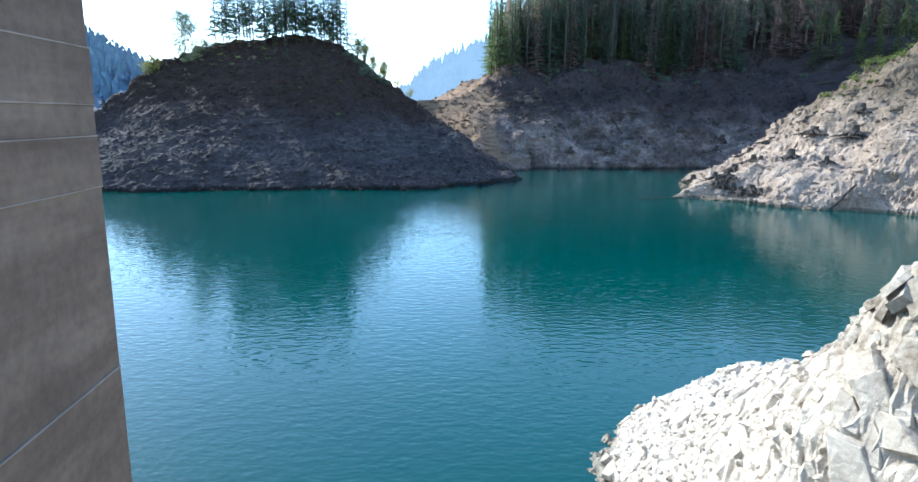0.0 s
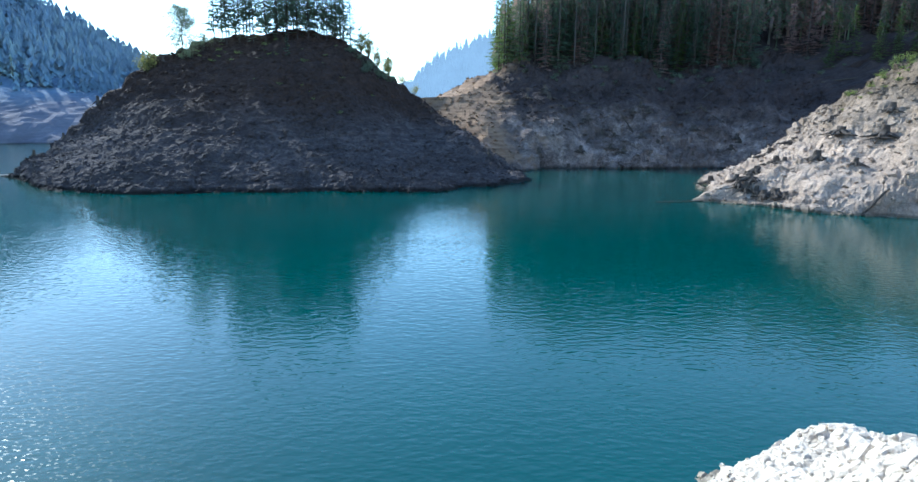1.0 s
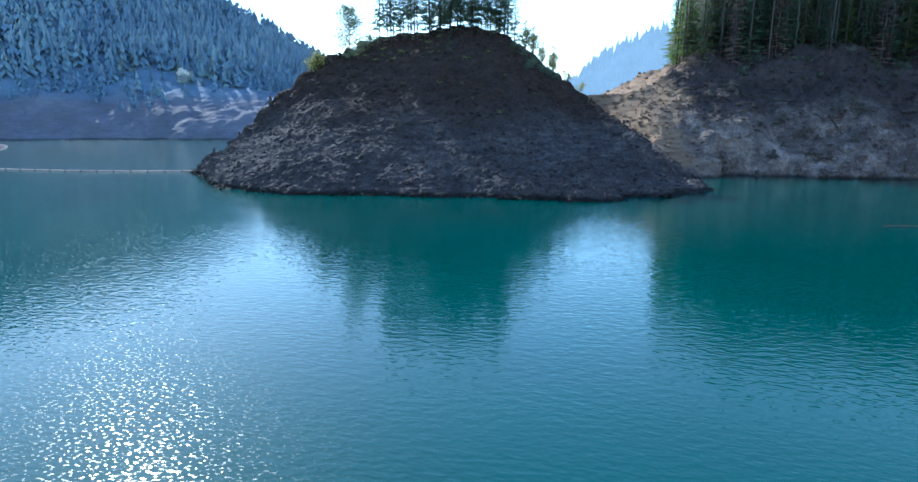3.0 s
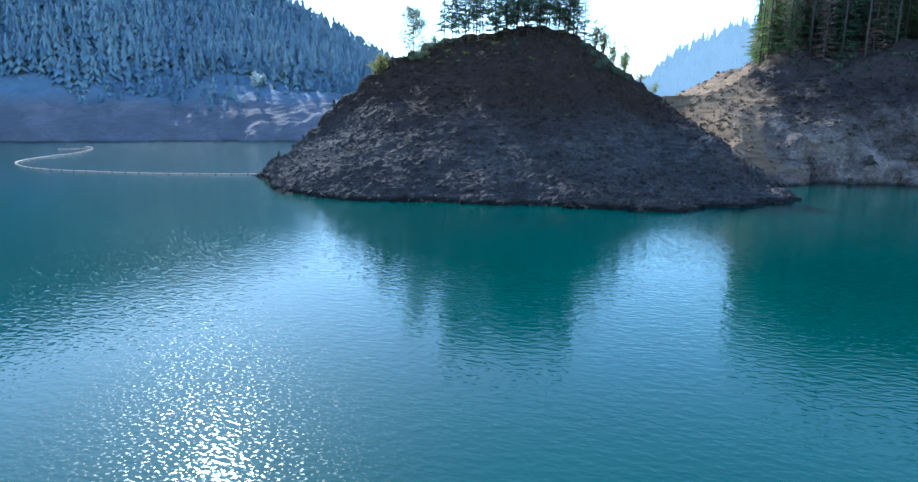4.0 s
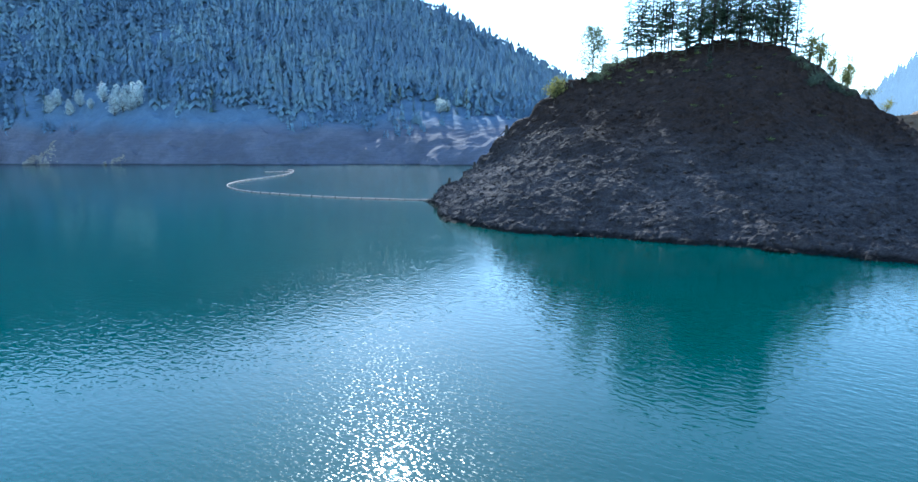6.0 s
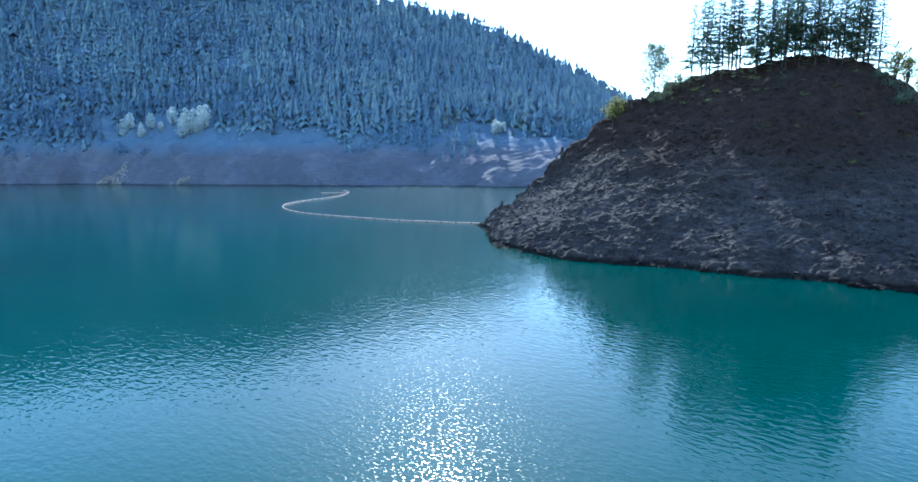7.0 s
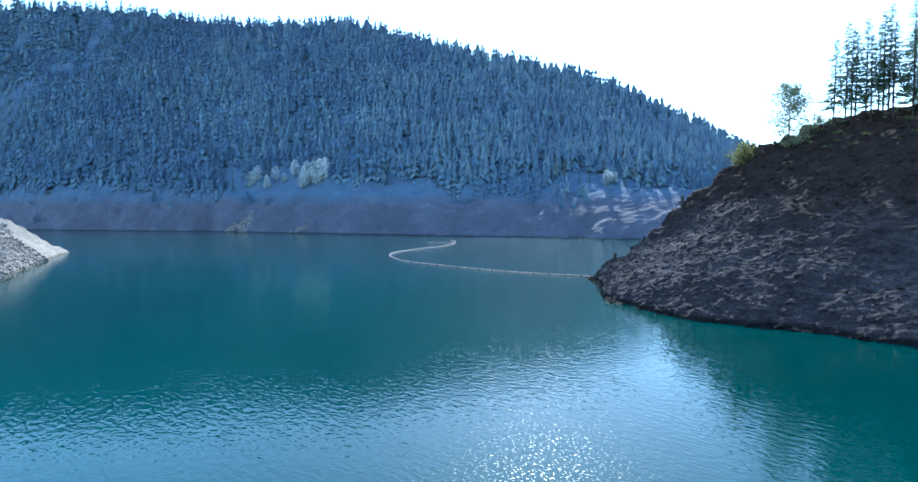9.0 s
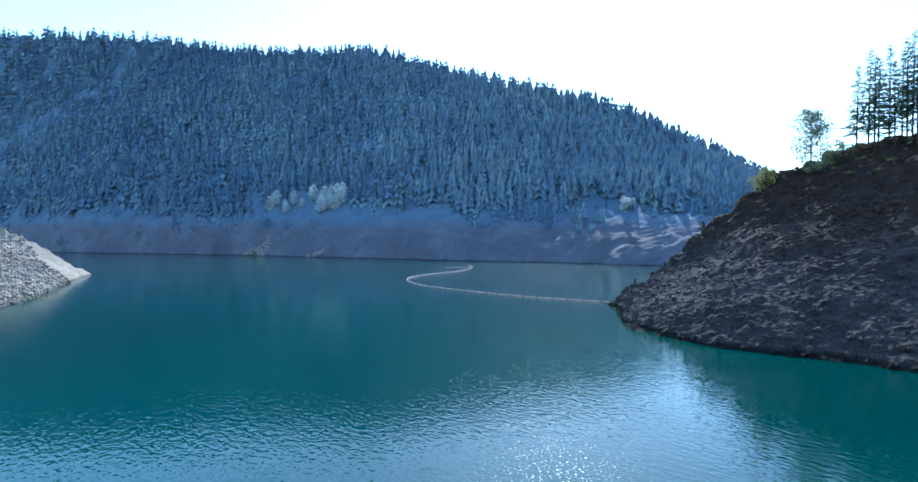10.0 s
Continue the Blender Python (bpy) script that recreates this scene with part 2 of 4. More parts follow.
# ---- setting ----
water = mesh_object("water", [(-4000, -4000, 0), (4000, -4000, 0), (4000, 4000, 0), (-4000, 4000, 0)], [(0, 1, 2, 3)], water_mat)
tagged(water, "rippled turquoise reservoir water with sun glitter", "water", kind="structure")


def facets(x, y, z, size, seed, tilt=0.9):
    """Fractured faces: every cell of rock is a plane of its own slant, with a step to its neighbours."""
    px, py, pz = x / size, y / size, z / size
    fx, fy, fz = np.floor(px), np.floor(py), np.floor(pz)
    d1 = np.full(x.shape, 9.0)
    d2 = np.full(x.shape, 9.0)
    val = np.zeros(x.shape)
    for dx in (-1, 0, 1):
        for dy in (-1, 0, 1):
            for dz in (-1, 0, 1):
                cx, cy, cz = fx + dx, fy + dy, fz + dz
                a, b, c, e = (hash3(cx, cy, cz, seed + k) for k in (1, 2, 3, 4))
                ox, oy, oz = px - cx - a, py - cy - b, pz - cz - c
                d = np.sqrt(ox * ox + oy * oy + oz * oz)
                g, h, k = (hash3(cx, cy, cz, seed + q) * 2 - 1 for q in (5, 6, 7))
                v = (e - 0.5) * 0.7 + tilt * (g * ox + h * oy + k * oz)
                near = d < d1
                d2 = np.where(near, d1, np.minimum(d2, d))
                val = np.where(near, v, val)
                d1 = np.where(near, d, d1)
    return val * size, d2 - d1


def crags(scale, amp, seed, slab=0.0, size=3.0, ledge=0.0, dip=0.2, grainy=0.12):
    """Broken ground: rolling lumps, fractured slabs at three sizes, ledges along the bedding, and fine rubble."""
    def rough(x, y, z, n):
        o = amp * fbm(x * scale, y * scale, z * scale, 4, seed, 0.5)
        o = o + 0.5 * amp * fbm(x * scale * 0.6, y * scale * 0.6, z * scale * 0.6, 3, seed + 40, 0.5, True)
        where = np.clip(0.6 + 0.9 * fbm(x * scale * 0.4, y * scale * 0.4, z * scale * 0.4, 3, seed + 55), 0.1, 1.3)
        for f, w in ((1.0, 0.34), (0.38, 0.30), (0.16, 0.26)):
            v, gap = facets(x, y, z * 1.3, size * f, seed + int(70 * f) + 70)
            o = o + slab * w * v * where
            if f > 0.2:
                o = o - 0.07 * slab * size * f * (gap < 0.07) * where
        if ledge:
            lay = (z + dip * x + 1.5 * fbm(x * 0.05, y * 0.05, z * 0, 3, seed + 7)) / 2.6
            saw = lay - np.floor(lay)
            o = o + ledge * where * np.minimum(saw, (1 - saw) * 4) * (0.5 + 0.5 * vnoise(x * 0.07, y * 0.07, np.floor(lay) * 3.7, seed + 8))
        o = o + grainy * amp * fbm(x * scale * 9, y * scale * 9, z * scale * 9, 2, seed + 99, 0.6)
        return o
    return rough


def eased(rough, share):
    """The same broken ground, smoothed where share(x, y) is small."""
    return lambda x, y, z, n: rough(x, y, z, n) * share(x, y)


def spaced(*stretches):
    """Grid lines from stretches of (start, end, step)."""
    return np.concatenate([np.arange(a, b, s) for a, b, s in stretches])


island_form = Landform(
    [(-101, 150), (-86, 134.8), (-71, 123.2), (-58, 123.7), (-44, 125.4), (-24, 128.8), (-11, 130.6), (2.5, 135), (14, 145), (23, 156.5),
     (20, 172), (24, 190), (10, 235), (-40, 245), (-75, 225), (-98, 195), (-106, 168)],
    [(-97, 152.5, 3), (-90, 155.5, 10.5), (-83, 161, 18.0), (-76, 170, 28.4), (-71, 176.5, 31.6), (-64.5, 184.5, 36), (-55, 191, 38), (-46, 196, 40.3), (-36, 198.5, 39.5),
     (-29, 200, 36.2), (-20.5, 203, 30.4), (-15, 205, 26.0), (-6.5, 206, 20.0), (2, 190, 13.3), (8, 174, 8.8), (13, 165, 5.2), (20, 159, 0.9)], 0.82, 1.6, 3)
island, island_co = sheet("island_hill", spaced((-110, 28, 0.5)), spaced((120, 160, 0.42), (160, 212, 0.6), (212, 250, 2)), island_form.height, crags(0.13, 0.7, 11, 0.75, 1.7, 0.8, grainy=0.4), island_rock)
tagged(island, "steep dark rocky island hill rising from the water", "hill", kind="structure")

saddle_form = Landform(
    [(14, 170), (25, 184), (37, 190), (49, 195), (68, 197), (88, 199), (112, 196), (150, 180), (400, 150), (400, 600), (-60, 600), (-60, 330), (-45, 262), (-22, 235), (-14, 205)],
    [(-30, 222, 25), (-8, 214, 21.2), (6, 214, 21.5), (14, 219, 25), (21, 222, 29.5), (36, 244, 43), (60, 268, 56), (110, 285, 64), (200, 285, 72), (320, 300, 90)], 0.75, 2.0, 21)
saddle, saddle_co = sheet("saddle_hill", spaced((-40, 130, 0.75), (130, 300, 4)), spaced((166, 245, 0.75), (245, 400, 5)), saddle_form.height, eased(crags(0.085, 1.9, 31, 0.9, 3.0, 0.3), lambda x, y: np.clip((x - 14 - 0.2 * (205 - y)) / 10, 0.18, 1)), saddle_earth)
tagged(saddle, "bare eroded drawdown bank below the forest", "hill", kind="structure")

point_form = Landform(
    [(69, 158), (63, 142), (61, 127), (52.5, 122.6), (60.5, 120), (64, 117), (70, 110), (78, 106), (85, 98.5), (100, 88), (130, 70), (300, 40), (300, 190), (140, 190), (100, 182), (80, 172)],
    [(72, 152, 2.5), (77, 150, 7.3), (88, 148, 16.9), (96, 142, 23.4), (102, 136, 28.4), (110, 131, 33.3), (140, 120, 45), (200, 110, 60)], 0.8, 1.2, 41)
point, point_co = sheet("shore_point", spaced((52, 125, 0.42), (125, 260, 4)), spaced((60, 85, 1), (85, 165, 0.42), (165, 190, 2)), point_form.height, crags(0.10, 1.3, 51, 0.75, 3.0, 0.5), shore_rock)
tagged(point, "sunlit pale rocky shore with old tree stumps", "hill", kind="structure")

outcrop_form = Landform(
    [(13.7, 20.4), (15.5, 24.8), (19.9, 28.4), (25, 30.4), (40, 32), (90, 45), (160, 40), (160, -80), (12, -80), (11, -20), (11.6, 2), (12.6, 12)],
    [(23, 27, 1.9), (21.9, 20, 5.7), (20.4, 15.5, 8.5), (18.6, 12.2, 10.2), (17.1, 9.0, 13.3), (21, 4, 16), (45, -10, 26), (100, -20, 45)], 0.7, 0.5, 61)
outcrop, outcrop_co = sheet("rock_outcrop", spaced((9, 34, 0.11), (34, 60, 1), (60, 160, 6)), spaced((-80, -10, 5), (-10, 0, 0.5), (0, 33, 0.11), (33, 50, 1)), outcrop_form.height, crags(0.45, 0.25, 71, 0.35, 1.0, 0.25, 0.5, 0.5), white_rock)
tagged(outcrop, "bright fractured pale rock outcrop at the water", "rock", kind="structure")

bank_form = Landform(
    [(-140, 22), (-178, 34), (-198, 41.5), (-240, 50.5), (-279, 61), (-300, 45), (-340, -20), (-340, -200), (-140, -200)],
    [(-277, 58, 1.5), (-274, 52, 6.5), (-272, 45, 12), (-272, 36, 17), (-280, 20, 24), (-260, -80, 50)], 0.8, 1.0, 81)


def slab_side(x, y):
    """Above zero on the smooth washed strip that ends the bank, below on the stony part."""
    return (y - 51) - (x + 247.5) * 0.465 + 1.2 * fbm(x * 0.15, y * 0.15, 0 * x, 2, 83)


bank, bank_co = sheet("gravel_bank", spaced((-345, -310, 3), (-310, -150, 0.8), (-150, -130, 4)), spaced((-200, 0, 6), (0, 66, 0.8)), bank_form.height, eased(crags(0.2, 0.4, 91, 0.6, 1.6), lambda x, y: np.where(slab_side(x, y) > 0, 0.12, 1.0)), bank_rock)
tagged(bank, "pale gravel bank sloping into the lake", "bank", kind="structure")

far_form = Landform(
    [(-1100, -200), (-700, 10), (-540, 69), (-433, 154), (-347, 204), (-279, 242), (-238, 269), (-187, 289), (-140, 315), (-90, 370), (-60, 470), (-100, 900), (-1100, 900)],
    [(-1000, -150, 230), (-830, 36, 226), (-790, 145, 230), (-690, 260, 209), (-620, 375, 213), (-545, 430, 182), (-455, 474, 152), (-412, 495, 137), (-370, 515, 118), (-296, 538, 74), (-240, 565, 35), (-150, 600, 15)], 0.8, 3.5, 101)
far_hill, far_co = sheet("far_hillside", spaced((-1000, -560, 8), (-560, -80, 2.5)), spaced((-100, 50, 8), (50, 330, 2.5), (330, 700, 8)), far_form.height, crags(0.03, 1.0, 111, 0.1, 7.0), hazed_earth)
tagged(far_hill, "forested hillside above a bare drawdown band, blue haze in its colour", "hill", kind="structure")


# ---- shapes ----
class Shape:
    """Collects vertices and faces of one part."""

    def __init__(self):
        self.v, self.f = [], []

    def tube(self, pts, radii, sides=6, cap=True, wob=0.0, rng=random):
        base = len(self.v)
        n = len(pts)
        for i, (p, r) in enumerate(zip(pts, radii)):
            d = (Vector(pts[min(i + 1, n - 1)]) - Vector(pts[max(i - 1, 0)])).normalized()
            side = d.orthogonal().normalized() if abs(d.z) < 0.95 else Vector((1, 0, 0))
            side = (side - d * side.dot(d)).normalized()
            up = d.cross(side)
            for k in range(sides):
                a = 2 * math.pi * k / sides
                rr = r * (1 + wob * (rng.random() - 0.5) * 2)
                self.v.append(Vector(p) + (side * math.cos(a) + up * math.sin(a)) * rr)
        for i in range(n - 1):
            for k in range(sides):
                a, b = base + i * sides + k, base + i * sides + (k + 1) % sides
                self.f.append((a, b, b + sides, a + sides))
        if cap:
            self.f.append(tuple(base + k for k in reversed(range(sides))))
            self.f.append(tuple(base + (n - 1) * sides + k for k in range(sides)))

    def blade(self, a, tip, width, normal):
        """A slim leaf-shaped face from a to tip."""
        a, tip = Vector(a), Vector(tip)
        d = tip - a
        s = d.cross(normal)
        if s.length < 1e-6:
            s = d.orthogonal()
        s = s.normalized() * width
        m = a + d * 0.45
        b = len(self.v)
        self.v += [a, m + s, tip, m - s]
        self.f.append((b, b + 1, b + 2, b + 3))

    def mesh(self, name, mat, smooth=False):
        me = bpy.data.meshes.new(name)
        me.from_pydata(self.v, [], self.f)
        me.materials.append(mat)
        if smooth:
            me.polygons.foreach_set("use_smooth", [True] * len(me.polygons))
        me.update()
        return me


def part(name, me, parent, label=""):
    ob = new(name, me)
    ob.parent = parent
    return tagged(ob, label)


def ground(co, x, y):
    """Height of a built ground sheet nearest to x, y."""
    flat = co.reshape(-1, 3)
    near = np.argmin((flat[:, 0] - x) ** 2 + (flat[:, 1] - y) ** 2)
    return float(flat[near, 2])


# ---- plant materials ----
def leaf_material(name, tones, glow=0.45, spread=0.35):
    """Foliage with light passing through it, varied from plant to plant and from clump to clump."""
    m, t, b = material(name, 0.75, 0.2)
    info = t.nodes.new("ShaderNodeObjectInfo")
    geo = t.nodes.new("ShaderNodeNewGeometry")
    mixv = math_node(t, "ADD", math_node(t, "MULTIPLY", info.outputs["Random"], 1 - spread), math_node(t, "MULTIPLY", geo.outputs["Random Per Island"], spread))
    col = ramp(t, mixv, [(k / (len(tones) - 1), c) for k, c in enumerate(tones)])
    t.links.new(col, b.inputs["Base Color"])
    tr = t.nodes.new("ShaderNodeBsdfTranslucent")
    t.links.new(col, tr.inputs["Color"])
    mx = t.nodes.new("ShaderNodeMixShader")
    mx.inputs[0].default_value = glow
    t.links.new(b.outputs[0], mx.inputs[1])
    t.links.new(tr.outputs[0], mx.inputs[2])
    t.links.new(mx.outputs[0], t.nodes["Material Output"].inputs["Surface"])
    return m


def bark_material(name, a, b_):
    m, t, b = material(name, 0.95, 0.1)
    n = noise_node(t, 5.0, 6.0, 0.7, (1, 1, 0.15))
    t.links.new(ramp(t, n, [(0.3, a), (0.7, b_)]), b.inputs["Base Color"])
    bump(t, b, n, 0.7, 0.05)
    return m


fir_green = leaf_material("fir_needles", [(0.09, 0.14, 0.095), (0.12, 0.18, 0.115), (0.155, 0.22, 0.13)], 0.55)
fir_bright = leaf_material("young_fir_needles", [(0.08, 0.13, 0.04), (0.12, 0.18, 0.05), (0.16, 0.21, 0.06)], 0.5)


def hazed_needles():
    """Distant fir canopy, its blue-green lightened in the base colour to stand for air haze: tone drifts from stand to
    stand and from tree to tree, and each crown is shaded as a whole, leaning out of the slope.
    """
    m, t, b = material("hazed_fir_needles", 0.9, 0.1)
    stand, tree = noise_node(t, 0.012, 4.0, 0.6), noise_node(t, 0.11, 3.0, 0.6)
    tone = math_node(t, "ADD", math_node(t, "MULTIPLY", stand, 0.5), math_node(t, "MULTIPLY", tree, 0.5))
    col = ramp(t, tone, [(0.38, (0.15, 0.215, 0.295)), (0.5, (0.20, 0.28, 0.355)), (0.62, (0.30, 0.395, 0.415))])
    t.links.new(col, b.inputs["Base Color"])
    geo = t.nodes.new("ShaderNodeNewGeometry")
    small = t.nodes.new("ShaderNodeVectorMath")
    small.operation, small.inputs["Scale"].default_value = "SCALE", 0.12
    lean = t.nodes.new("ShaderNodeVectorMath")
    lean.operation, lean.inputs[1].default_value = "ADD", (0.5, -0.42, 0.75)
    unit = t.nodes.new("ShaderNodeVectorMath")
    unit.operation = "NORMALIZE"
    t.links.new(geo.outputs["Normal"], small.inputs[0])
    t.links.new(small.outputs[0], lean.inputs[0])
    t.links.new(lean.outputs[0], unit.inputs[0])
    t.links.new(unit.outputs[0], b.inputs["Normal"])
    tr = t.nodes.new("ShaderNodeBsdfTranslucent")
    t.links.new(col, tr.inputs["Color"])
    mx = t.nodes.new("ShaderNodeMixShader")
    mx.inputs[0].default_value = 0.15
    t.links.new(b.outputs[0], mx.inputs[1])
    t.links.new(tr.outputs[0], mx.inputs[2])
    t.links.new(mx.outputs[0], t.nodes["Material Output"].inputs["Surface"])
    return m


fir_hazed = hazed_needles()
fir_brown = leaf_material("scorched_needles", [(0.28, 0.18, 0.155), (0.36, 0.23, 0.195), (0.44, 0.28, 0.235)], 0.55)
leaf_yellow = leaf_material("autumn_leaves", [(0.16, 0.17, 0.05), (0.22, 0.22, 0.07), (0.28, 0.26, 0.10)], 0.5, 0.7)
leaf_pale = leaf_material("pale_poplar_leaves", [(0.55, 0.60, 0.57), (0.68, 0.72, 0.69), (0.80, 0.82, 0.79)], 0.3, 0.8)
leaf_olive = leaf_material("olive_leaves", [(0.13, 0.16, 0.10), (0.17, 0.205, 0.13), (0.21, 0.245, 0.16)], 0.55, 0.7)
leaf_lime = leaf_material("shrub_leaves", [(0.13, 0.17, 0.045), (0.19, 0.23, 0.06), (0.25, 0.28, 0.09)], 0.45, 0.8)
bark = bark_material("fir_bark", (0.035, 0.028, 0.026), (0.085, 0.07, 0.062))
bark_grey = bark_material("weathered_bark", (0.045, 0.038, 0.036), (0.12, 0.10, 0.092))
stump_wood = bark_material("stump_wood", (0.03, 0.024, 0.02), (0.12, 0.098, 0.08))


# ---- trees ----
def conifer(seed, h, crown, spread, gap, needles, wood, per=5, name="conifer", bare=0.3):
    """A tapered trunk and whorls of drooping boughs with side twigs. crown: where the full crown begins, as a share of the height."""
    rng = random.Random(seed)
    tr, lf = Shape(), Shape()
    lean = (rng.uniform(-0.015, 0.015) * h, rng.uniform(-0.015, 0.015) * h)
    axis = lambda z: Vector((lean[0] * (z / h) ** 2, lean[1] * (z / h) ** 2, z))
    zs = [-0.8, 0.4, h * 0.25, h * 0.5, h * 0.75, h * 0.97]
    tr.tube([axis(z) for z in zs], [h * 0.012, h * 0.0092, h * 0.0078, h * 0.006, h * 0.0035, h * 0.001], 7)
    z = h * crown * 0.45
    while z < h * 0.985:
        f = z / h
        low = f < crown
        n = rng.randint(1, 3) if low else per + rng.randint(-1, 1)
        for _ in range(n):
            a = rng.uniform(0, 2 * math.pi)
            full = spread * h * min(1.0, ((1 - f) / (1 - crown)) ** 0.75 + 0.03)
            length = full * rng.uniform(0.55, 1.15) * (rng.uniform(0.3, 0.8) if low else 1)
            out = Vector((math.cos(a), math.sin(a), 0))
            zz = z + rng.uniform(-0.4, 0.4) * gap
            drop = rng.uniform(0.12, 0.42) * (1.15 - f)
            p = lambda s: axis(zz) + out * (length * s) + Vector((0, 0, length * (-drop * s * 1.5 + drop * 0.8 * s * s + (0.25 * (f > 0.85)) * s)))
            side = Vector((-out.y, out.x, 0))
            if low and rng.random() < bare:
                tr.tube([p(0), p(0.5), p(1)], [0.035, 0.02, 0.006], 3, False)
                continue
            tr.tube([p(0), p(0.6)], [0.03 + 0.006 * length, 0.012], 3, False)
            k = max(3, int(length / 0.42))
            for j in range(k):
                s = (j + 0.6) / k
                if s < 0.16:
                    continue
                w = length * 0.30 * (1.15 - s) * rng.uniform(0.7, 1.3) + 0.16
                for sg in (-1, 1):
                    if rng.random() < 0.12:
                        continue
                    tip = p(s) + side * (sg * w) + out * (w * rng.uniform(0.3, 0.9)) + Vector((0, 0, -w * rng.uniform(0.05, 0.5)))
                    lf.blade(p(s), tip, w * 0.18 + 0.04, Vector((0, 0, 1)) + out * rng.uniform(-0.7, 0.7))
            lf.blade(p(0.55), p(1.08), 0.16, Vector((0, 0, 1)) + side * rng.uniform(-0.6, 0.6))
        z += gap * (1.15 - 0.45 * f) * rng.uniform(0.8, 1.2)
    top = new(name)
    part("trunk", tr.mesh("trunk", wood, True), top)
    part("crown", lf.mesh("crown", needles), top)
    return top


def bare_tree(seed, h, wood, name="dead_tree"):
    rng = random.Random(seed)
    tr, br = Shape(), Shape()
    tr.tube([(0, 0, -0.8), (0, 0, h * 0.3), (rng.uniform(-0.2, 0.2), 0, h * 0.65), (rng.uniform(-0.4, 0.4), 0.1, h)], [h * 0.011, h * 0.009, h * 0.006, h * 0.001], 6)
    z = h * 0.3
    while z < h * 0.97:
        a = rng.uniform(0, 6.283)
        ln = rng.uniform(0.5, 2.4) * (1.2 - z / h)
        e = Vector((math.cos(a) * ln, math.sin(a) * ln, z + ln * rng.uniform(-0.3, 0.5)))
        br.tube([(0, 0, z), tuple(e * 0.5 + Vector((0, 0, z * 0.5 + 0.1))), tuple(e)], [0.04, 0.025, 0.008], 3, False)
        z += rng.uniform(0.2, 0.7)
    top = new(name)
    part("trunk", tr.mesh("trunk", wood, True), top)
    part("branch", br.mesh("branch", wood), top)
    return top


def leafy_tree(seed, h, radius, leaves, wood, stems=1, count=1700, base=0.18, leaf=0.20, shape=0.6, name="tree"):
    """A trunk that forks into limbs, each ending in loose clumps of small leaves."""
    rng = random.Random(seed)
    tr, lf = Shape(), Shape()
    tips = []
    for s in range(stems):
        ox, oy = (0, 0) if s == 0 else (rng.uniform(-0.6, 0.6) * radius * 0.4, rng.uniform(-0.5, 0.5) * radius * 0.4)
        hh = h * (1 if s == 0 else rng.uniform(0.55, 0.9))
        top_ = (ox * 2.2 + rng.uniform(-0.2, 0.2), oy * 2.2, hh * 0.93)
        tr.tube([(ox, oy, -0.5), (ox * 1.3, oy * 1.3, hh * 0.4), top_], [h * 0.014, h * 0.009, h * 0.002], 6)
        z = hh * base
        while z < hh * 0.95:
            f = max(0.0, (z / hh - base) / (1 - base))
            a = rng.uniform(0, 6.283)
            prof = math.sin(math.pi * min(1, max(0.06, f ** shape * 0.92 + 0.06))) ** 0.8
            ln = radius * prof * rng.uniform(0.6, 1.1)
            st = Vector((ox * (1.3 + f), oy * (1.3 + f), z))
            en = st + Vector((math.cos(a) * ln, math.sin(a) * ln, ln * rng.uniform(0.25, 0.8)))
            tr.tube([st, st.lerp(en, 0.5) + Vector((0, 0, -0.05 * ln)), en], [h * 0.004, h * 0.0025, h * 0.0008], 4, False)
            for q in (0.45, 0.7, 0.95, 1.05):
                tips.append((st.lerp(en, q), max(0.25, ln * 0.3)))
            z += h * rng.uniform(0.009, 0.02)
    for _ in range(count):
        c, r = rng.choice(tips)
        p = c + Vector((rng.gauss(0, r), rng.gauss(0, r), rng.gauss(0, r * 0.8)))
        d = Vector((rng.uniform(-1, 1), rng.uniform(-1, 1), rng.uniform(-1, 0.6))).normalized() * leaf * rng.uniform(0.7, 1.4)
        lf.blade(p, p + d, leaf * 0.42, Vector((rng.uniform(-1, 1), rng.uniform(-1, 1), rng.uniform(-1, 1))))
    top = new(name)
    part("trunk", tr.mesh("trunk", wood, True), top)
    part("crown", lf.mesh("crown", leaves), top)
    return top


def shrub(seed, h, radius, leaves, wood, count=420, leaf=0.2, name="shrub"):
    rng = random.Random(seed)
    st, lf = Shape(), Shape()
    for _ in range(9):
        a, r = rng.uniform(0, 6.283), radius * rng.uniform(0.3, 0.95)
        e = Vector((math.cos(a) * r, math.sin(a) * r, h * rng.uniform(0.45, 0.95) * (1 - 0.35 * r / radius)))
        st.tube([(0, 0, -0.4), tuple(e * 0.5 + Vector((0, 0, 0.15 * h))), tuple(e)], [0.05, 0.03, 0.01], 3, False)
        for _ in range(count // 9):
            p = e * rng.uniform(0.35, 1.08) + Vector((rng.gauss(0, radius * 0.17), rng.gauss(0, radius * 0.17), rng.gauss(0.1 * h, h * 0.12)))
            p.z = max(p.z, 0.05)
            d = Vector((rng.uniform(-1, 1), rng.uniform(-1, 1), rng.uniform(-0.6, 1))).normalized() * leaf * rng.uniform(0.7, 1.4)
            lf.blade(p, p + d, leaf * 0.4, Vector((rng.uniform(-1, 1), rng.uniform(-1, 1), rng.uniform(-1, 1))))
    top = new(name)
    part("stems", st.mesh("stems", wood), top)
    part("leaves", lf.mesh("leaves", leaves), top)
    return top


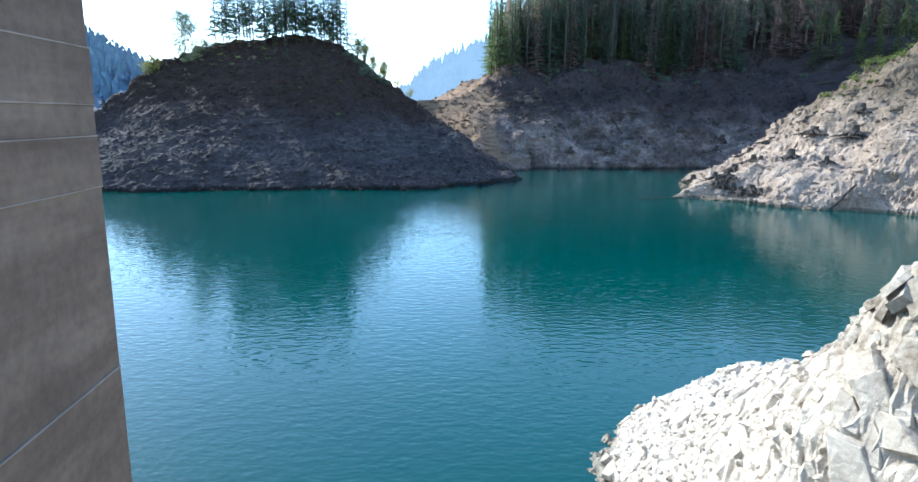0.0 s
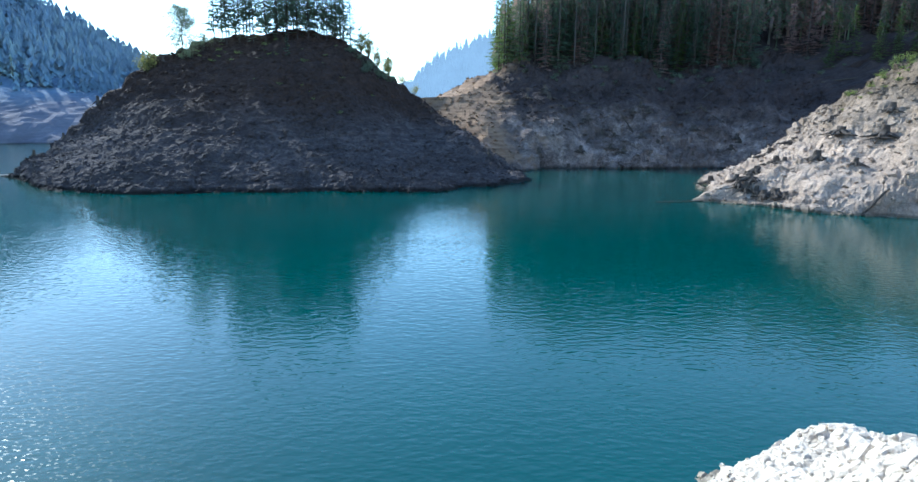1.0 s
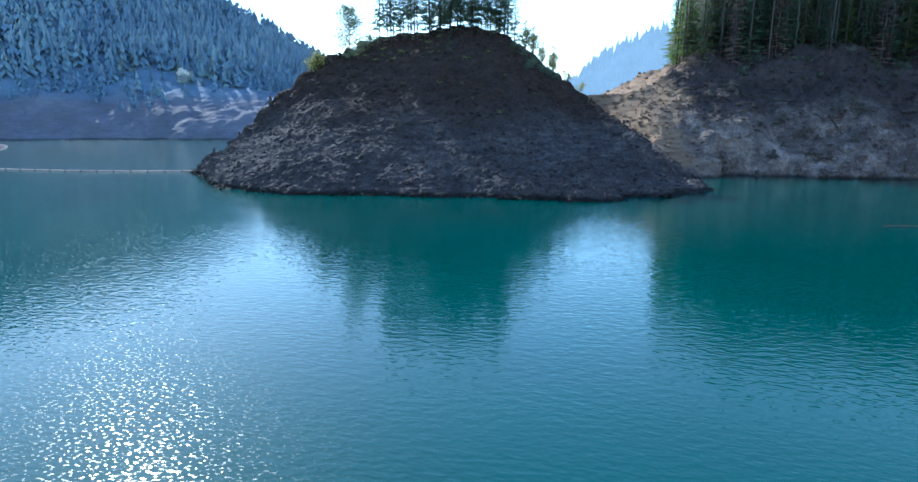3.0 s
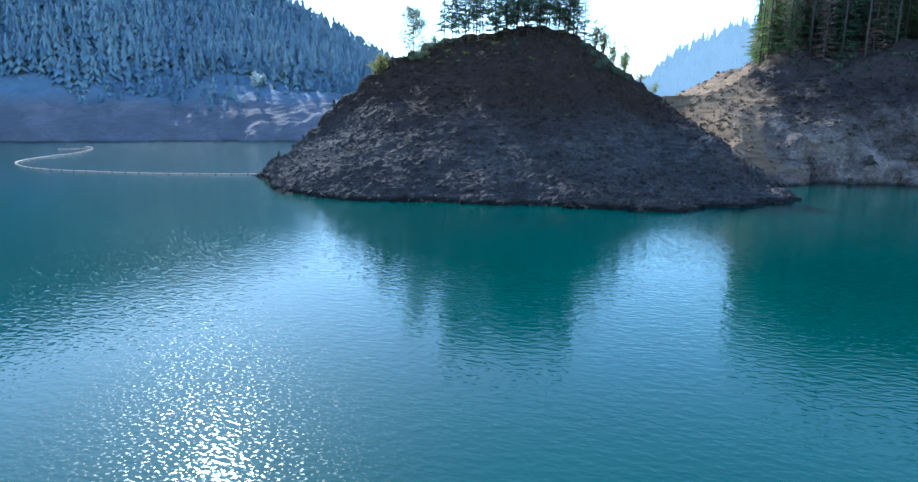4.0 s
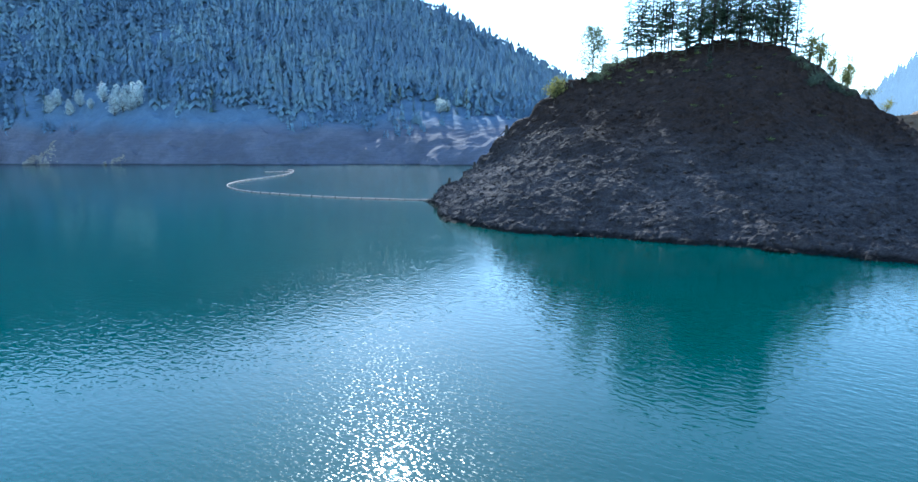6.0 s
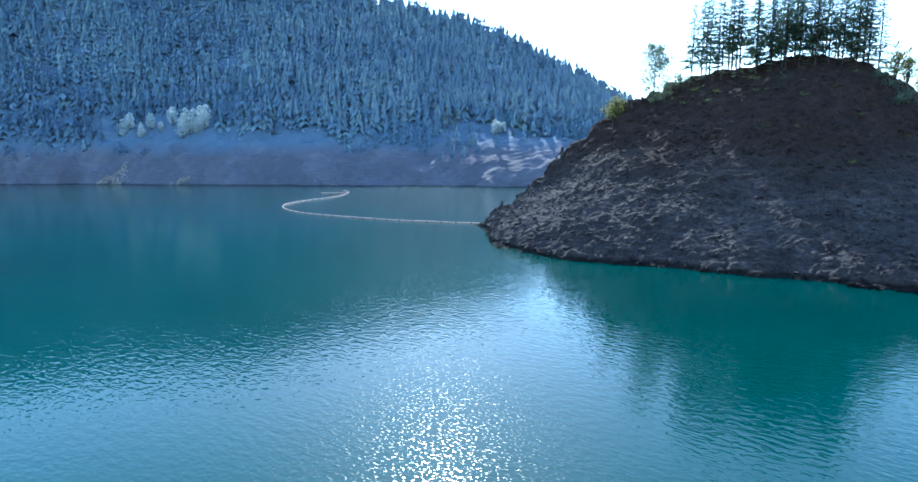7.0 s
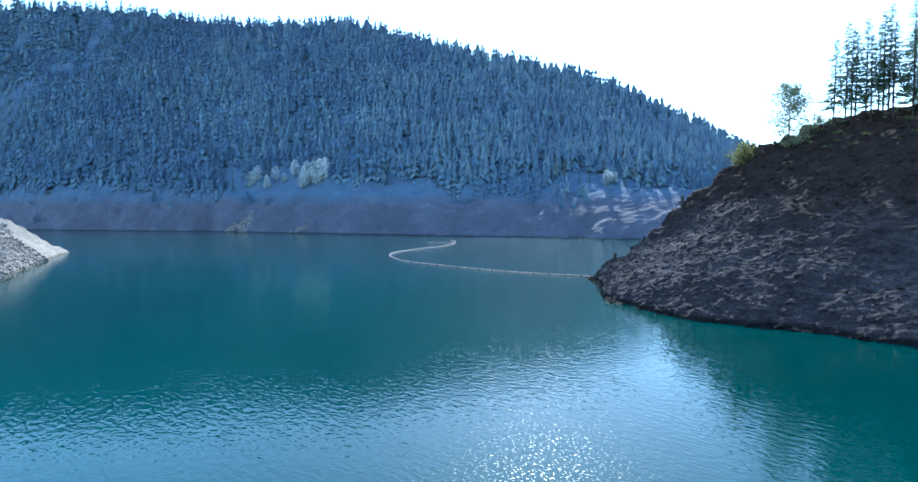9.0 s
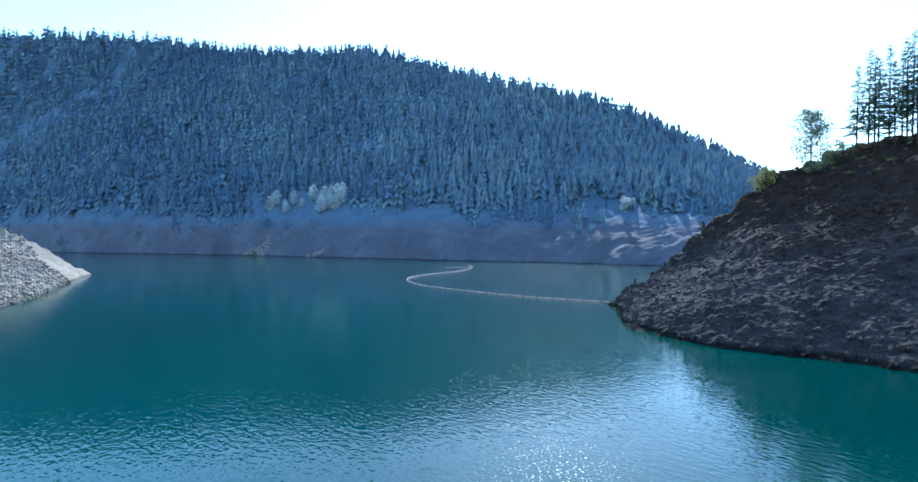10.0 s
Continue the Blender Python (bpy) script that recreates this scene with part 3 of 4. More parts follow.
def plant(first, places, co, label, category, group, sink=0.3, scale=(0.85, 1.15), seed=5):
    """Sets the first thing, and copies of it, on a ground sheet."""
    rng = random.Random(seed)
    tagged(first, label, category, group)
    made = []
    for i, (x, y) in enumerate(places):
        s = rng.uniform(*scale)
        m = pose(x, y, ground(co, x, y) - sink, 0, 0, rng.uniform(0, 360))
        if i == 0:
            first.scale = (s, s, s)
            first.matrix_basis = m @ Matrix.Diagonal((s, s, s, 1))
            made.append(first)
        else:
            ob = copy_thing(first, m)
            ob.scale = (s, s, s)
            made.append(ob)
    return made


def far_trees(name, places, mat, label, low=13, high=22, seed=9, tiers=5, slim=1.0, girth=(0.17, 0.25), fine=False, edge=-99.0, sink=0.0):
    """Many small distant conifers in one mesh: jagged skirts on a stem."""
    rng = random.Random(seed)
    verts, faces = [], []
    for x, y, z in places:
        h = rng.uniform(low, high) * rng.choice((0.75, 1, 1, 1.1)) * min(1.0, 0.4 + max(0.0, z - edge) / 22)
        r = h * rng.uniform(*girth)
        z = z - sink * h
        tx, ty = rng.uniform(-0.02, 0.02) * h, rng.uniform(-0.02, 0.02) * h
        for k in range(tiers):
            hi = 0.22 + 0.74 * (k + 0.5) / tiers
            rad = r * (1.12 - hi) * 1.25
            n = (9 if fine else 6) if k < tiers - 1 else 4
            off = rng.uniform(0, 6.283)
            for i in range(n):
                a = off + 2 * math.pi * (i + rng.uniform(-0.3, 0.3)) / n
                q = rad * rng.uniform(0.7, 1.2)
                ca, sa = math.cos(a), math.sin(a)
                w = rad * rng.uniform(0.35, 0.6) * slim
                zt, ze = z + h * min(0.99, hi + 0.06 * slim), z + h * (hi - rng.uniform(0.12, 0.26) * (0.4 + 0.6 * slim))
                zm = 0.5 * zt + 0.5 * ze + 0.03 * h
                b = len(verts)
                if fine:
                    u, w = rng.uniform(0.1, 0.6), 0.13 * rad + 0.12
                    zs = z + h * hi - 0.18 * rad * u
                    verts += [(x + ca * q * u, y + sa * q * u, zs), (x + ca * q * (u + 0.2) - sa * w, y + sa * q * (u + 0.2) + ca * w, zs - 0.16 * rad),
                              (x + ca * q * (u + 0.45), y + sa * q * (u + 0.45), zs - rad * rng.uniform(0.15, 0.4)), (x + ca * q * (u + 0.2) + sa * w, y + sa * q * (u + 0.2) - ca * w, zs - 0.1 * rad)]
                    faces += [(b, b + 1, b + 2), (b, b + 2, b + 3)]
                    continue
                verts += [(x + tx * hi, y + ty * hi, zt), (x + ca * q * 0.5 - sa * w, y + sa * q * 0.5 + ca * w, zm - 0.02 * h), (x + ca * q, y + sa * q, ze), (x + ca * q * 0.5 + sa * w, y + sa * q * 0.5 - ca * w, zm - 0.02 * h)]
                faces += [(b, b + 1, b + 2), (b, b + 2, b + 3)]
        b = len(verts)
        verts += [(x - 0.05 * r, y, z + h * 0.75), (x + 0.3 * r, y, z + h * 0.78), (x + tx, y + ty, z + h)]
        faces.append((b, b + 1, b + 2))
        b = len(verts)
        w = h * 0.02
        verts += [(x - w, y, z - 1), (x + w, y, z - 1), (x, y, z + h * 0.6)]
        faces.append((b, b + 1, b + 2))
    ob = mesh_object(name, verts, faces, mat)
    return tagged(ob, label, "forest", kind="stuff")


def scattered(form, x0, x1, y0, y1, n, test, seed):
    rng = np.random.RandomState(seed)
    x, y = rng.uniform(x0, x1, n), rng.uniform(y0, y1, n)
    z = form.height(x, y)
    ok = test(x, y, z)
    return list(zip(x[ok], y[ok], z[ok]))


# ---- distance ----
gap_form = Landform(
    [(-230, 1150), (-150, 1100), (60, 1080), (700, 1080), (700, 1700), (-230, 1700)],
    [(-150, 1290, 38), (-92, 1300, 54), (-76, 1304, 80), (-50, 1310, 110), (5, 1320, 133), (60, 1330, 155), (110, 1340, 168), (400, 1360, 190)], 0.8, 8, 121)
gap_hill, _ = sheet("backdrop_ridge", spaced((-240, 500, 8)), spaced((1080, 1500, 10)), gap_form.height, crags(0.03, 3.0, 131, 0.3, 9.0), hazed_earth)
tagged(gap_hill, "distant hazy forested ridge", "ridge", kind="structure")


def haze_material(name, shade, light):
    """Plain far distance: the pale light of hazy air is put on as the surface's own glow."""
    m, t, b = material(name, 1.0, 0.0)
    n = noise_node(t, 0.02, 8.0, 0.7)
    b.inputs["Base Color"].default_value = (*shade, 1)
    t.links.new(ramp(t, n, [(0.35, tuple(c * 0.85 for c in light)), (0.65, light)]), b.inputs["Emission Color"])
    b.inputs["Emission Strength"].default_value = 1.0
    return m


far_air = haze_material("far_haze_glow", (0.1, 0.12, 0.14), (0.50, 0.62, 0.72))
ridge_air = haze_material("ridge_haze_glow", (0.05, 0.07, 0.07), (0.20, 0.29, 0.42))
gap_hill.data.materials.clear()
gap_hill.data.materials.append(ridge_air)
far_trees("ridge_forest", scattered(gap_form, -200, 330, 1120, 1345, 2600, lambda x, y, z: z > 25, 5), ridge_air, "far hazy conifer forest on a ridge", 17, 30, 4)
pale_form = Landform([(-2600, 2300), (800, 2300), (800, 3600), (-2600, 3600)],
                     [(-2400, 2800, 330), (-1500, 2700, 250), (-1150, 2650, 215), (-900, 2650, 190), (-600, 2700, 150), (-200, 2800, 90), (600, 2900, 120)], 0.8, 40, 221)
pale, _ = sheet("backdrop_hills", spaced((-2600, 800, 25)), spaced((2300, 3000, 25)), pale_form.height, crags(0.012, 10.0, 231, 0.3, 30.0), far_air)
tagged(pale, "very pale distant hills in haze", "hills", kind="structure")

# ---- far hillside forest ----
slope = scattered(far_form, -900, -90, 20, 620, 26000, lambda x, y, z: (z > 23 + 6 * np.sin(x * 0.031) + 4 * np.sin(x * 0.11)), 15)
clear = [(-405, 207, 15), (-428, 193, 12), (-236, 326, 14), (-262, 318, 13), (-398, 219, 10), (-442, 178, 10), (-250, 326, 13), (-404, 217, 15), (-395, 212, 13), (-418, 202, 11), (-428, 194, 12), (-236, 326, 17), (-390, 205, 12)]
slope = [p for p in slope if all((p[0] - a) ** 2 + (p[1] - b) ** 2 > c * c for a, b, c in clear)]
far_trees("hillside_forest", slope[:13500], fir_hazed, "dense conifer forest on the far hillside, pale blue with painted haze", 15, 26, 6, 4, 0.8, (0.22, 0.31), edge=18.0, sink=0.38)

# ---- intake tower ----
def tower():
    """A concrete tower of stacked lifts with recessed joints; its wall by the water stands a few metres from the camera's line."""
    top = new("intake_tower")
    top.matrix_basis = pose(2.49, 3.31, 0, 0, 0, 3.0)
    rng = random.Random(3)
    joints = [-3, 0.6, 3.4, 6.2, 9.4, 12.72, 15.02, 15.62, 15.98, 16.62, 19.2, 22.0, 25.0, 28.0]
    for lo, hi in zip(joints, joints[1:]):
        bm = bmesh.new()
        proud = rng.uniform(-0.012, 0.012)
        x0, x1, y0, y1 = -8.0, proud, -12.0, proud * 0.6
        bmesh.ops.create_cube(bm, size=1, matrix=Matrix.Translation(((x0 + x1) / 2, (y0 + y1) / 2, (lo + hi) / 2)) @ Matrix.Diagonal((x1 - x0, y1 - y0, hi - lo - 0.005, 1)))
        bmesh.ops.bevel(bm, geom=bm.edges[:], offset=0.007, segments=2, affect="EDGES")
        bmesh.ops.subdivide_edges(bm, edges=[e for e in bm.edges if e.calc_length() > 0.8], cuts=9, use_grid_fill=True)
        for v in bm.verts:
            v.co.x += 0.008 * noise.noise(v.co * 0.9)
            v.co.y += 0.012 * noise.noise(v.co * 1.7 + Vector((3, 1, 0)))
        me = bpy.data.meshes.new("lift")
        bm.to_mesh(me)
        bm.free()
        me.materials.append(concrete)
        part("lift", me, top)
        # thin lime line that has seeped out of the joint
        sh = Shape()
        n = 40
        for k in range(n + 1):
            y = -12 + 11.99 * k / n
            w = 0.004 + 0.005 * rng.random()
            q = 0.014 + 0.003 * rng.random()
            sh.v += [Vector((q, y, hi - w)), Vector((q, y, hi + w)), Vector((-0.02, y, hi + w)), Vector((-0.02, y, hi - w))]
        for k in range(n):
            a = 4 * k
            for c in range(4):
                sh.f.append((a + c, a + (c + 1) % 4, a + 4 + (c + 1) % 4, a + 4 + c))
        part("joint_line", sh.mesh("joint_line", lime), top, "pale lime line in the joint")
    return tagged(top, "weathered brown-grey concrete intake tower with lift joints", "tower")


def plain(name, color, rough=0.8, vary=0.25, scale=3.0):
    m, t, b = material(name, rough, 0.3)
    n = noise_node(t, scale, 6.0)
    t.links.new(ramp(t, n, [(0.3, tuple(c * (1 - vary) for c in color)), (0.7, color)]), b.inputs["Base Color"])
    bump(t, b, n, 0.3, 0.02)
    return m


lime = plain("lime", (0.33, 0.275, 0.23), 0.9)
tower()

def log(a, b, r, label):
    sh = Shape()
    a, b = Vector(a), Vector(b)
    rng = random.Random(int(r * 1000))
    n = 7
    sh.tube([a.lerp(b, k / n) + Vector((rng.uniform(-1, 1), rng.uniform(-1, 1), rng.uniform(-0.4, 0.4))) * r * 0.25 for k in range(n + 1)], [r * (1 - 0.4 * k / n) for k in range(n + 1)], 9, True, 0.1, rng)
    ob = new("log", sh.mesh("log", stump_wood))
    return tagged(ob, label, "log", "driftwood logs")


# ---- island trees ----
rng = random.Random(12)
crest = [(-62.5, 182.5), (-61, 184.5), (-59.5, 183.5), (-58, 187), (-56.5, 185.5), (-54.5, 189), (-53, 187), (-51, 192), (-50, 188.5), (-48.5, 194), (-47, 190),
         (-46, 196), (-44.5, 192), (-43, 197), (-42, 193.5), (-40.5, 198), (-39, 194.5), (-38, 199), (-36.5, 195.5), (-35.5, 199.5), (-34, 196.5), (-33, 200), (-31.5, 198), (-30.5, 200),
         (-52, 196), (-45, 201), (-37, 204), (-57, 191), (-33, 204), (-41, 203), (-60, 187), (-55, 187.5), (-49, 197), (-43.5, 195), (-40, 200.5), (-35, 201.5), (-31, 202), (-47.5, 199)]
kinds = [conifer(31, 20, 0.22, 0.19, 0.62, fir_green, bark, 6), conifer(32, 21.5, 0.28, 0.17, 0.64, fir_green, bark, 6), conifer(33, 18.5, 0.18, 0.20, 0.6, fir_green, bark, 6), conifer(34, 21, 0.30, 0.165, 0.64, fir_green, bark, 6)]
for k, first in enumerate(kinds):
    plant(first, crest[k::4], island_co, "tall slender fir with bare lower trunk on the island crest", "conifer", "firs on the island crest", 0.4, (0.88, 1.12), 60 + k)
plant(conifer(35, 19, 0.06, 0.17, 0.55, fir_green, bark, 6), [(-29.5, 199.5), (-27.6, 200.5)], island_co, "full dark fir branched to the ground", "conifer", "firs on the island crest", 0.4, (0.95, 1.05), 64)
plant(conifer(36, 6.5, 0.08, 0.17, 0.45, fir_green, bark, 5), [(-42.4, 182.4)], island_co, "small fir on the dark slope", "conifer", "", 0.3, (1, 1), 65)
plant(leafy_tree(41, 13.6, 5.4, leaf_olive, bark, 1, 13000, 0.04, 0.22, 0.7), [(-68.4, 175.1)], island_co, "lone slender broadleaf tree on the ridge", "tree", "", 0.2, (1, 1), 66)
plant(leafy_tree(42, 5.4, 2.4, leaf_yellow, bark, 4, 1100, 0.15, 0.36, 0.6, "small_tree"), [(-74.6, 168.3)], island_co, "small yellow-green tree on the ridge edge", "tree", "", 0.2, (1, 1), 67)
plant(leafy_tree(43, 9.0, 2.4, leaf_yellow, bark, 4, 1300, 0.12, 0.33, 0.55), [(-24.6, 201.5), (-22.4, 202.6), (-19.6, 203.4), (-16.6, 204.4)], island_co, "airy yellow-green young broadleaf tree", "tree", "young trees by the firs", 0.2, (0.7, 1.0), 68)
plant(shrub(44, 3.0, 2.6, leaf_olive, bark, 600, 0.26), [(-64.5, 182.5), (-66, 180.5), (-24, 196), (-21, 196), (-19, 198), (-17, 197), (-15.5, 199), (-27, 196), (-22.5, 193)], island_co,
      "dusty olive-green shrub on the slope", "shrub", "shrubs on the island", 0.2, (0.75, 1.2), 69)
plant(shrub(45, 4.2, 2.2, leaf_yellow, bark, 520, 0.25), [(-17.5, 203), (-16, 203.5), (-12, 205), (-8.5, 206.5)], island_co, "pale green shrub on the ridge", "shrub", "shrubs on the island", 0.2, (0.5, 1.1), 70)
plant(shrub(46, 0.8, 0.9, leaf_lime, bark, 130, 0.14, "tuft"), [(rng.uniform(-66, -18), rng.uniform(168, 196)) for _ in range(40)], island_co, "low dry tuft of weeds", "weed", "tufts on the island", 0.1, (0.5, 1.4), 71)

# ---- forest over the saddle ----
rng = random.Random(77)
stand = []
while len(stand) < 300:
    x, y = rng.uniform(20, 175), rng.uniform(0, 46)
    y += 224 + 11 * min(1.0, max(0.0, (x - 24) / 40)) - 10 * max(0.0, (x - 100) / 60)
    if x > 112 and (y < 238 or rng.random() < 0.6):
        stand.append((rng.uniform(30, 110), 226 + rng.uniform(8, 54)))
        continue
    if all((x - a) ** 2 + (y - b) ** 2 > 5.5 for a, b in stand):
        stand.append((x, y))
stand.sort(key=lambda p: p[1] - 0.1 * p[0])
edge = [p for p in stand if p[0] < 33]
rest = [p for p in stand if p[0] >= 33]
east = [p for p in rest if p[0] > 116]
rest = [p for p in rest if p[0] <= 116]
rng.shuffle(rest)
greens = rest[:20]
rest = [p for p in rest if p not in greens]
third = len(rest) // 3
for k, (first, spots) in enumerate((
        (conifer(51, 31, 0.08, 0.14, 1.15, fir_bright, bark, 5), edge[0::2]),
        (conifer(52, 33, 0.12, 0.13, 1.2, fir_green, bark, 5), edge[1::2]),
        (conifer(53, 24, 0.08, 0.15, 0.85, fir_bright, bark, 5), greens))):
    plant(first, spots, saddle_co, "tall green fir at the forest edge", "conifer", "firs of the lakeside forest", 0.5, (0.75, 1.1), 80 + k)
plant(conifer(54, 34, 0.05, 0.155, 1.1, fir_green, bark_grey, 5), rest[:third * 2 // 3], saddle_co, "tall dark fir with a bare pale trunk", "conifer", "firs of the lakeside forest", 0.5, (0.75, 1.1), 84)
plant(conifer(55, 30, 0.05, 0.15, 1.1, fir_brown, bark_grey, 5, "scorched_fir"), rest[third * 2 // 3:third + third * 2 // 3] + east, saddle_co, "fir with dry brown needles", "conifer", "scorched firs", 0.5, (0.7, 1.1), 85)
plant(bare_tree(56, 30, bark_grey), rest[third + third * 2 // 3:2 * third + 20], saddle_co, "bare grey dead standing trunk", "dead tree", "dead trees of the forest", 0.5, (0.6, 1.1), 86)
plant(conifer(57, 32, 0.03, 0.165, 1.1, fir_green, bark, 5), rest[2 * third + 20:], saddle_co, "tall dark forest fir", "conifer", "firs of the lakeside forest", 0.5, (0.7, 1.1), 87)
plant(shrub(58, 2.4, 2.2, leaf_olive, bark, 300, 0.28), [(rng.uniform(24, 150), 224 + rng.uniform(0, 22)) for _ in range(90)], saddle_co, "dark undergrowth shrub below the firs", "shrub", "undergrowth", 0.2, (0.35, 0.9), 88)

plant(conifer(59, 15, 0.04, 0.19, 0.6, fir_bright, bark, 6), [(138, 230), (141, 232.5), (146, 231), (152, 226.5), (155, 229), (158.5, 226), (161, 229.5), (164.5, 225.5), (168, 228), (171, 225)], saddle_co,
      "bright green young fir full to the ground", "conifer", "young firs on the bank", 0.3, (0.8, 1.25), 89)
wood_mix = leaf_material("mixed_forest_needles", [(0.38, 0.26, 0.23), (0.28, 0.22, 0.20), (0.16, 0.21, 0.13), (0.20, 0.26, 0.14), (0.44, 0.29, 0.24)], 0.6, 1.0)
infill = [(x, y, saddle_form.height(np.array([x]), np.array([y]))[0]) for x, y in [(rng.uniform(22, 200), rng.uniform(228, 300)) for _ in range(800)]]
infill = [(x, y, z) for x, y, z in infill if z > 26 and y > 233 + 10 * (x > 112) + 8 * min(1.0, max(0.0, (x - 24) / 40)) - 10 * max(0.0, (x - 100) / 60)]
far_trees("forest_infill", infill, wood_mix, "dense mixed green and brown conifers on the slope", 14, 30, 17, 24, 0.4, (0.13, 0.19), True)
log((131, 222, ground(saddle_co, 131, 222) + 0.35), (143, 221, ground(saddle_co, 143, 221) + 0.35), 0.35, "pale fallen trunk at the forest edge")

# ---- shore plants ----
plant(shrub(61, 2.0, 1.9, leaf_lime, bark, 420, 0.2), [(94.7, 139), (97, 139.2), (98.5, 138.5), (92.5, 142), (100.7, 136.7), (101.8, 134.5), (103, 133), (99.5, 137.8)], point_co,
      "bright green shrub on the crest of the shore", "shrub", "shrubs on the shore", 0.2, (0.5, 1.1), 90)
plant(shrub(62, 0.7, 1.0, leaf_lime, bark, 160, 0.14, "tuft"), [(95 + rng.uniform(-6, 12), 138 + rng.uniform(-7, 4)) for _ in range(26)], point_co, "low yellow-green tuft on the crest", "weed", "tufts on the shore", 0.1, (0.6, 1.5), 91)

# ---- far shore trees ----
pale_tree = leafy_tree(63, 12, 3.0, leaf_pale, bark_grey, 4, 800, 0.08, 0.7, 0.6)
plant(pale_tree, [(-402, 216), (-407, 219), (-411, 215), (-398, 212), (-404, 222), (-399, 207), (-425, 199), (-430, 194), (-435, 190), (-420, 203), (-396, 216), (-408, 212), (-415, 209), (-400, 224), (-438, 186), (-427, 193), (-394, 220), (-241, 331), (-239, 333), (-242, 328)], far_co, "pale silvery poplar on the far shore", "tree", "poplars on the far shore", 0.4, (0.5, 1.15), 92)
plant(conifer(64, 15, 0.08, 0.16, 0.9, fir_bright, bark, 5), [(-439, 184), (-444, 175), (-448, 171), (-392, 226), (-385, 228), (-373, 236), (-567, 83), (-350, 243)]
      + [(-275 + 6 * k + rng.uniform(-3, 3), 311 + 4.2 * k * (1 - 0.04 * k) + rng.uniform(-4, 4)) for k in range(11)], far_co, "light green fir on the far shore", "conifer", "firs on the far shore", 0.4, (0.6, 1.1), 93)


# ---- stumps and logs ----
def stump(seed, h, r, roots=6):
    """An old drowned stump standing on its bared, spreading roots."""
    rng = random.Random(seed)
    top = new("tree_stump")
    sh = Shape()
    sh.tube([(0, 0, -0.2 * h), (0, 0, 0.25 * h), (0.06 * h, 0, 0.6 * h), (0.1 * h, 0.02, h)], [r * 1.25, r, r * 0.8, r * 0.72], 11, True, 0.14, rng)
    part("bole", sh.mesh("bole", stump_wood), top)
    for k in range(roots):
        a = 2 * math.pi * k / roots + rng.uniform(-0.4, 0.4)
        ln = r * rng.uniform(2.4, 4.6)
        ro = Shape()
        pts = []
        for q in (0, 0.3, 0.6, 1.0):
            b = a + q * rng.uniform(-0.5, 0.5)
            pts.append((math.cos(b) * (0.5 * r + ln * q), math.sin(b) * (0.5 * r + ln * q), 0.32 * h * (1 - q) ** 1.4 - 0.35 * q * h * rng.uniform(0.2, 1.0)))
        ro.tube(pts, [r * 0.5, r * 0.34, r * 0.2, r * 0.07], 6, True, 0.15, rng)
        part("root", ro.mesh("root", stump_wood), top)
    return top


spots = [(66.8, 150.5), (65.8, 126.3), (78.7, 147.0), (80.1, 140.0), (75.6, 122.9), (82.6, 127.8), (90.1, 124.6), (65.4, 117.5), (60.9, 124.2), (62.8, 122.5), (63.4, 117.5), (61.9, 123.4), (72, 131)]
plant(stump(71, 1.35, 0.6, 9), spots[0::2], point_co, "dark weathered tree stump with bared roots on pale ground", "tree stump", "stumps on the shore", 0.1, (1.0, 1.5), 95)
plant(stump(72, 1.1, 0.75, 11), spots[1::2], point_co, "low dark tree stump with spreading roots", "tree stump", "stumps on the shore", 0.1, (1.0, 1.45), 96)
plant(stump(73, 2.2, 0.95, 14), [(86.9, 121.2)], point_co, "large dark stump on a mound of tangled roots", "tree stump", "stumps on the shore", 0.2, (1, 1), 97)
plant(stump(74, 1.8, 0.6, 8), [(47, 199.7), (34.2, 191.5), (52.3, 203.8), (43.8, 195), (64.6, 201.4), (80.6, 200.6), (40, 192.5), (58, 198), (37, 193), (30, 190), (70, 203), (46, 205)], saddle_co,
      "small dark stump near the waterline", "tree stump", "stumps on the far bank", 0.1, (0.6, 1.3), 98)
plant(stump(75, 1.7, 0.4, 5), [(7.9, 183.5), (-2.5, 197.5), (4.8, 192), (-72, 171), (-96.5, 152.4), (-91, 156), (14, 168), (-84, 160)], island_co, "dark stump standing on the island ridge", "tree stump", "stumps on the island", 0.1, (0.6, 1.2), 99)


log((74.4, 105.6, 0.1), (79.2, 106.6, ground(point_co, 79.2, 106.6) + 0.25), 0.3, "dark log leaning from the rocks into the water")
log((44, 119.6, -0.02), (57, 122.2, 0.10), 0.22, "long half-sunk log lying in the water")
log((82, 131, ground(point_co, 82, 131) + 0.2), (79, 128, ground(point_co, 79, 128) + 0.25), 0.28, "grey log lying on the bare slope")
log((58, 214, ground(saddle_co, 58, 214) + 0.3), (63, 207, ground(saddle_co, 63, 207) + 0.3), 0.3, "fallen grey trunk on the bank")
log((88, 217, ground(saddle_co, 88, 217) + 0.3), (94, 211, ground(saddle_co, 94, 211) + 0.3), 0.3, "fallen grey trunk on the bank")

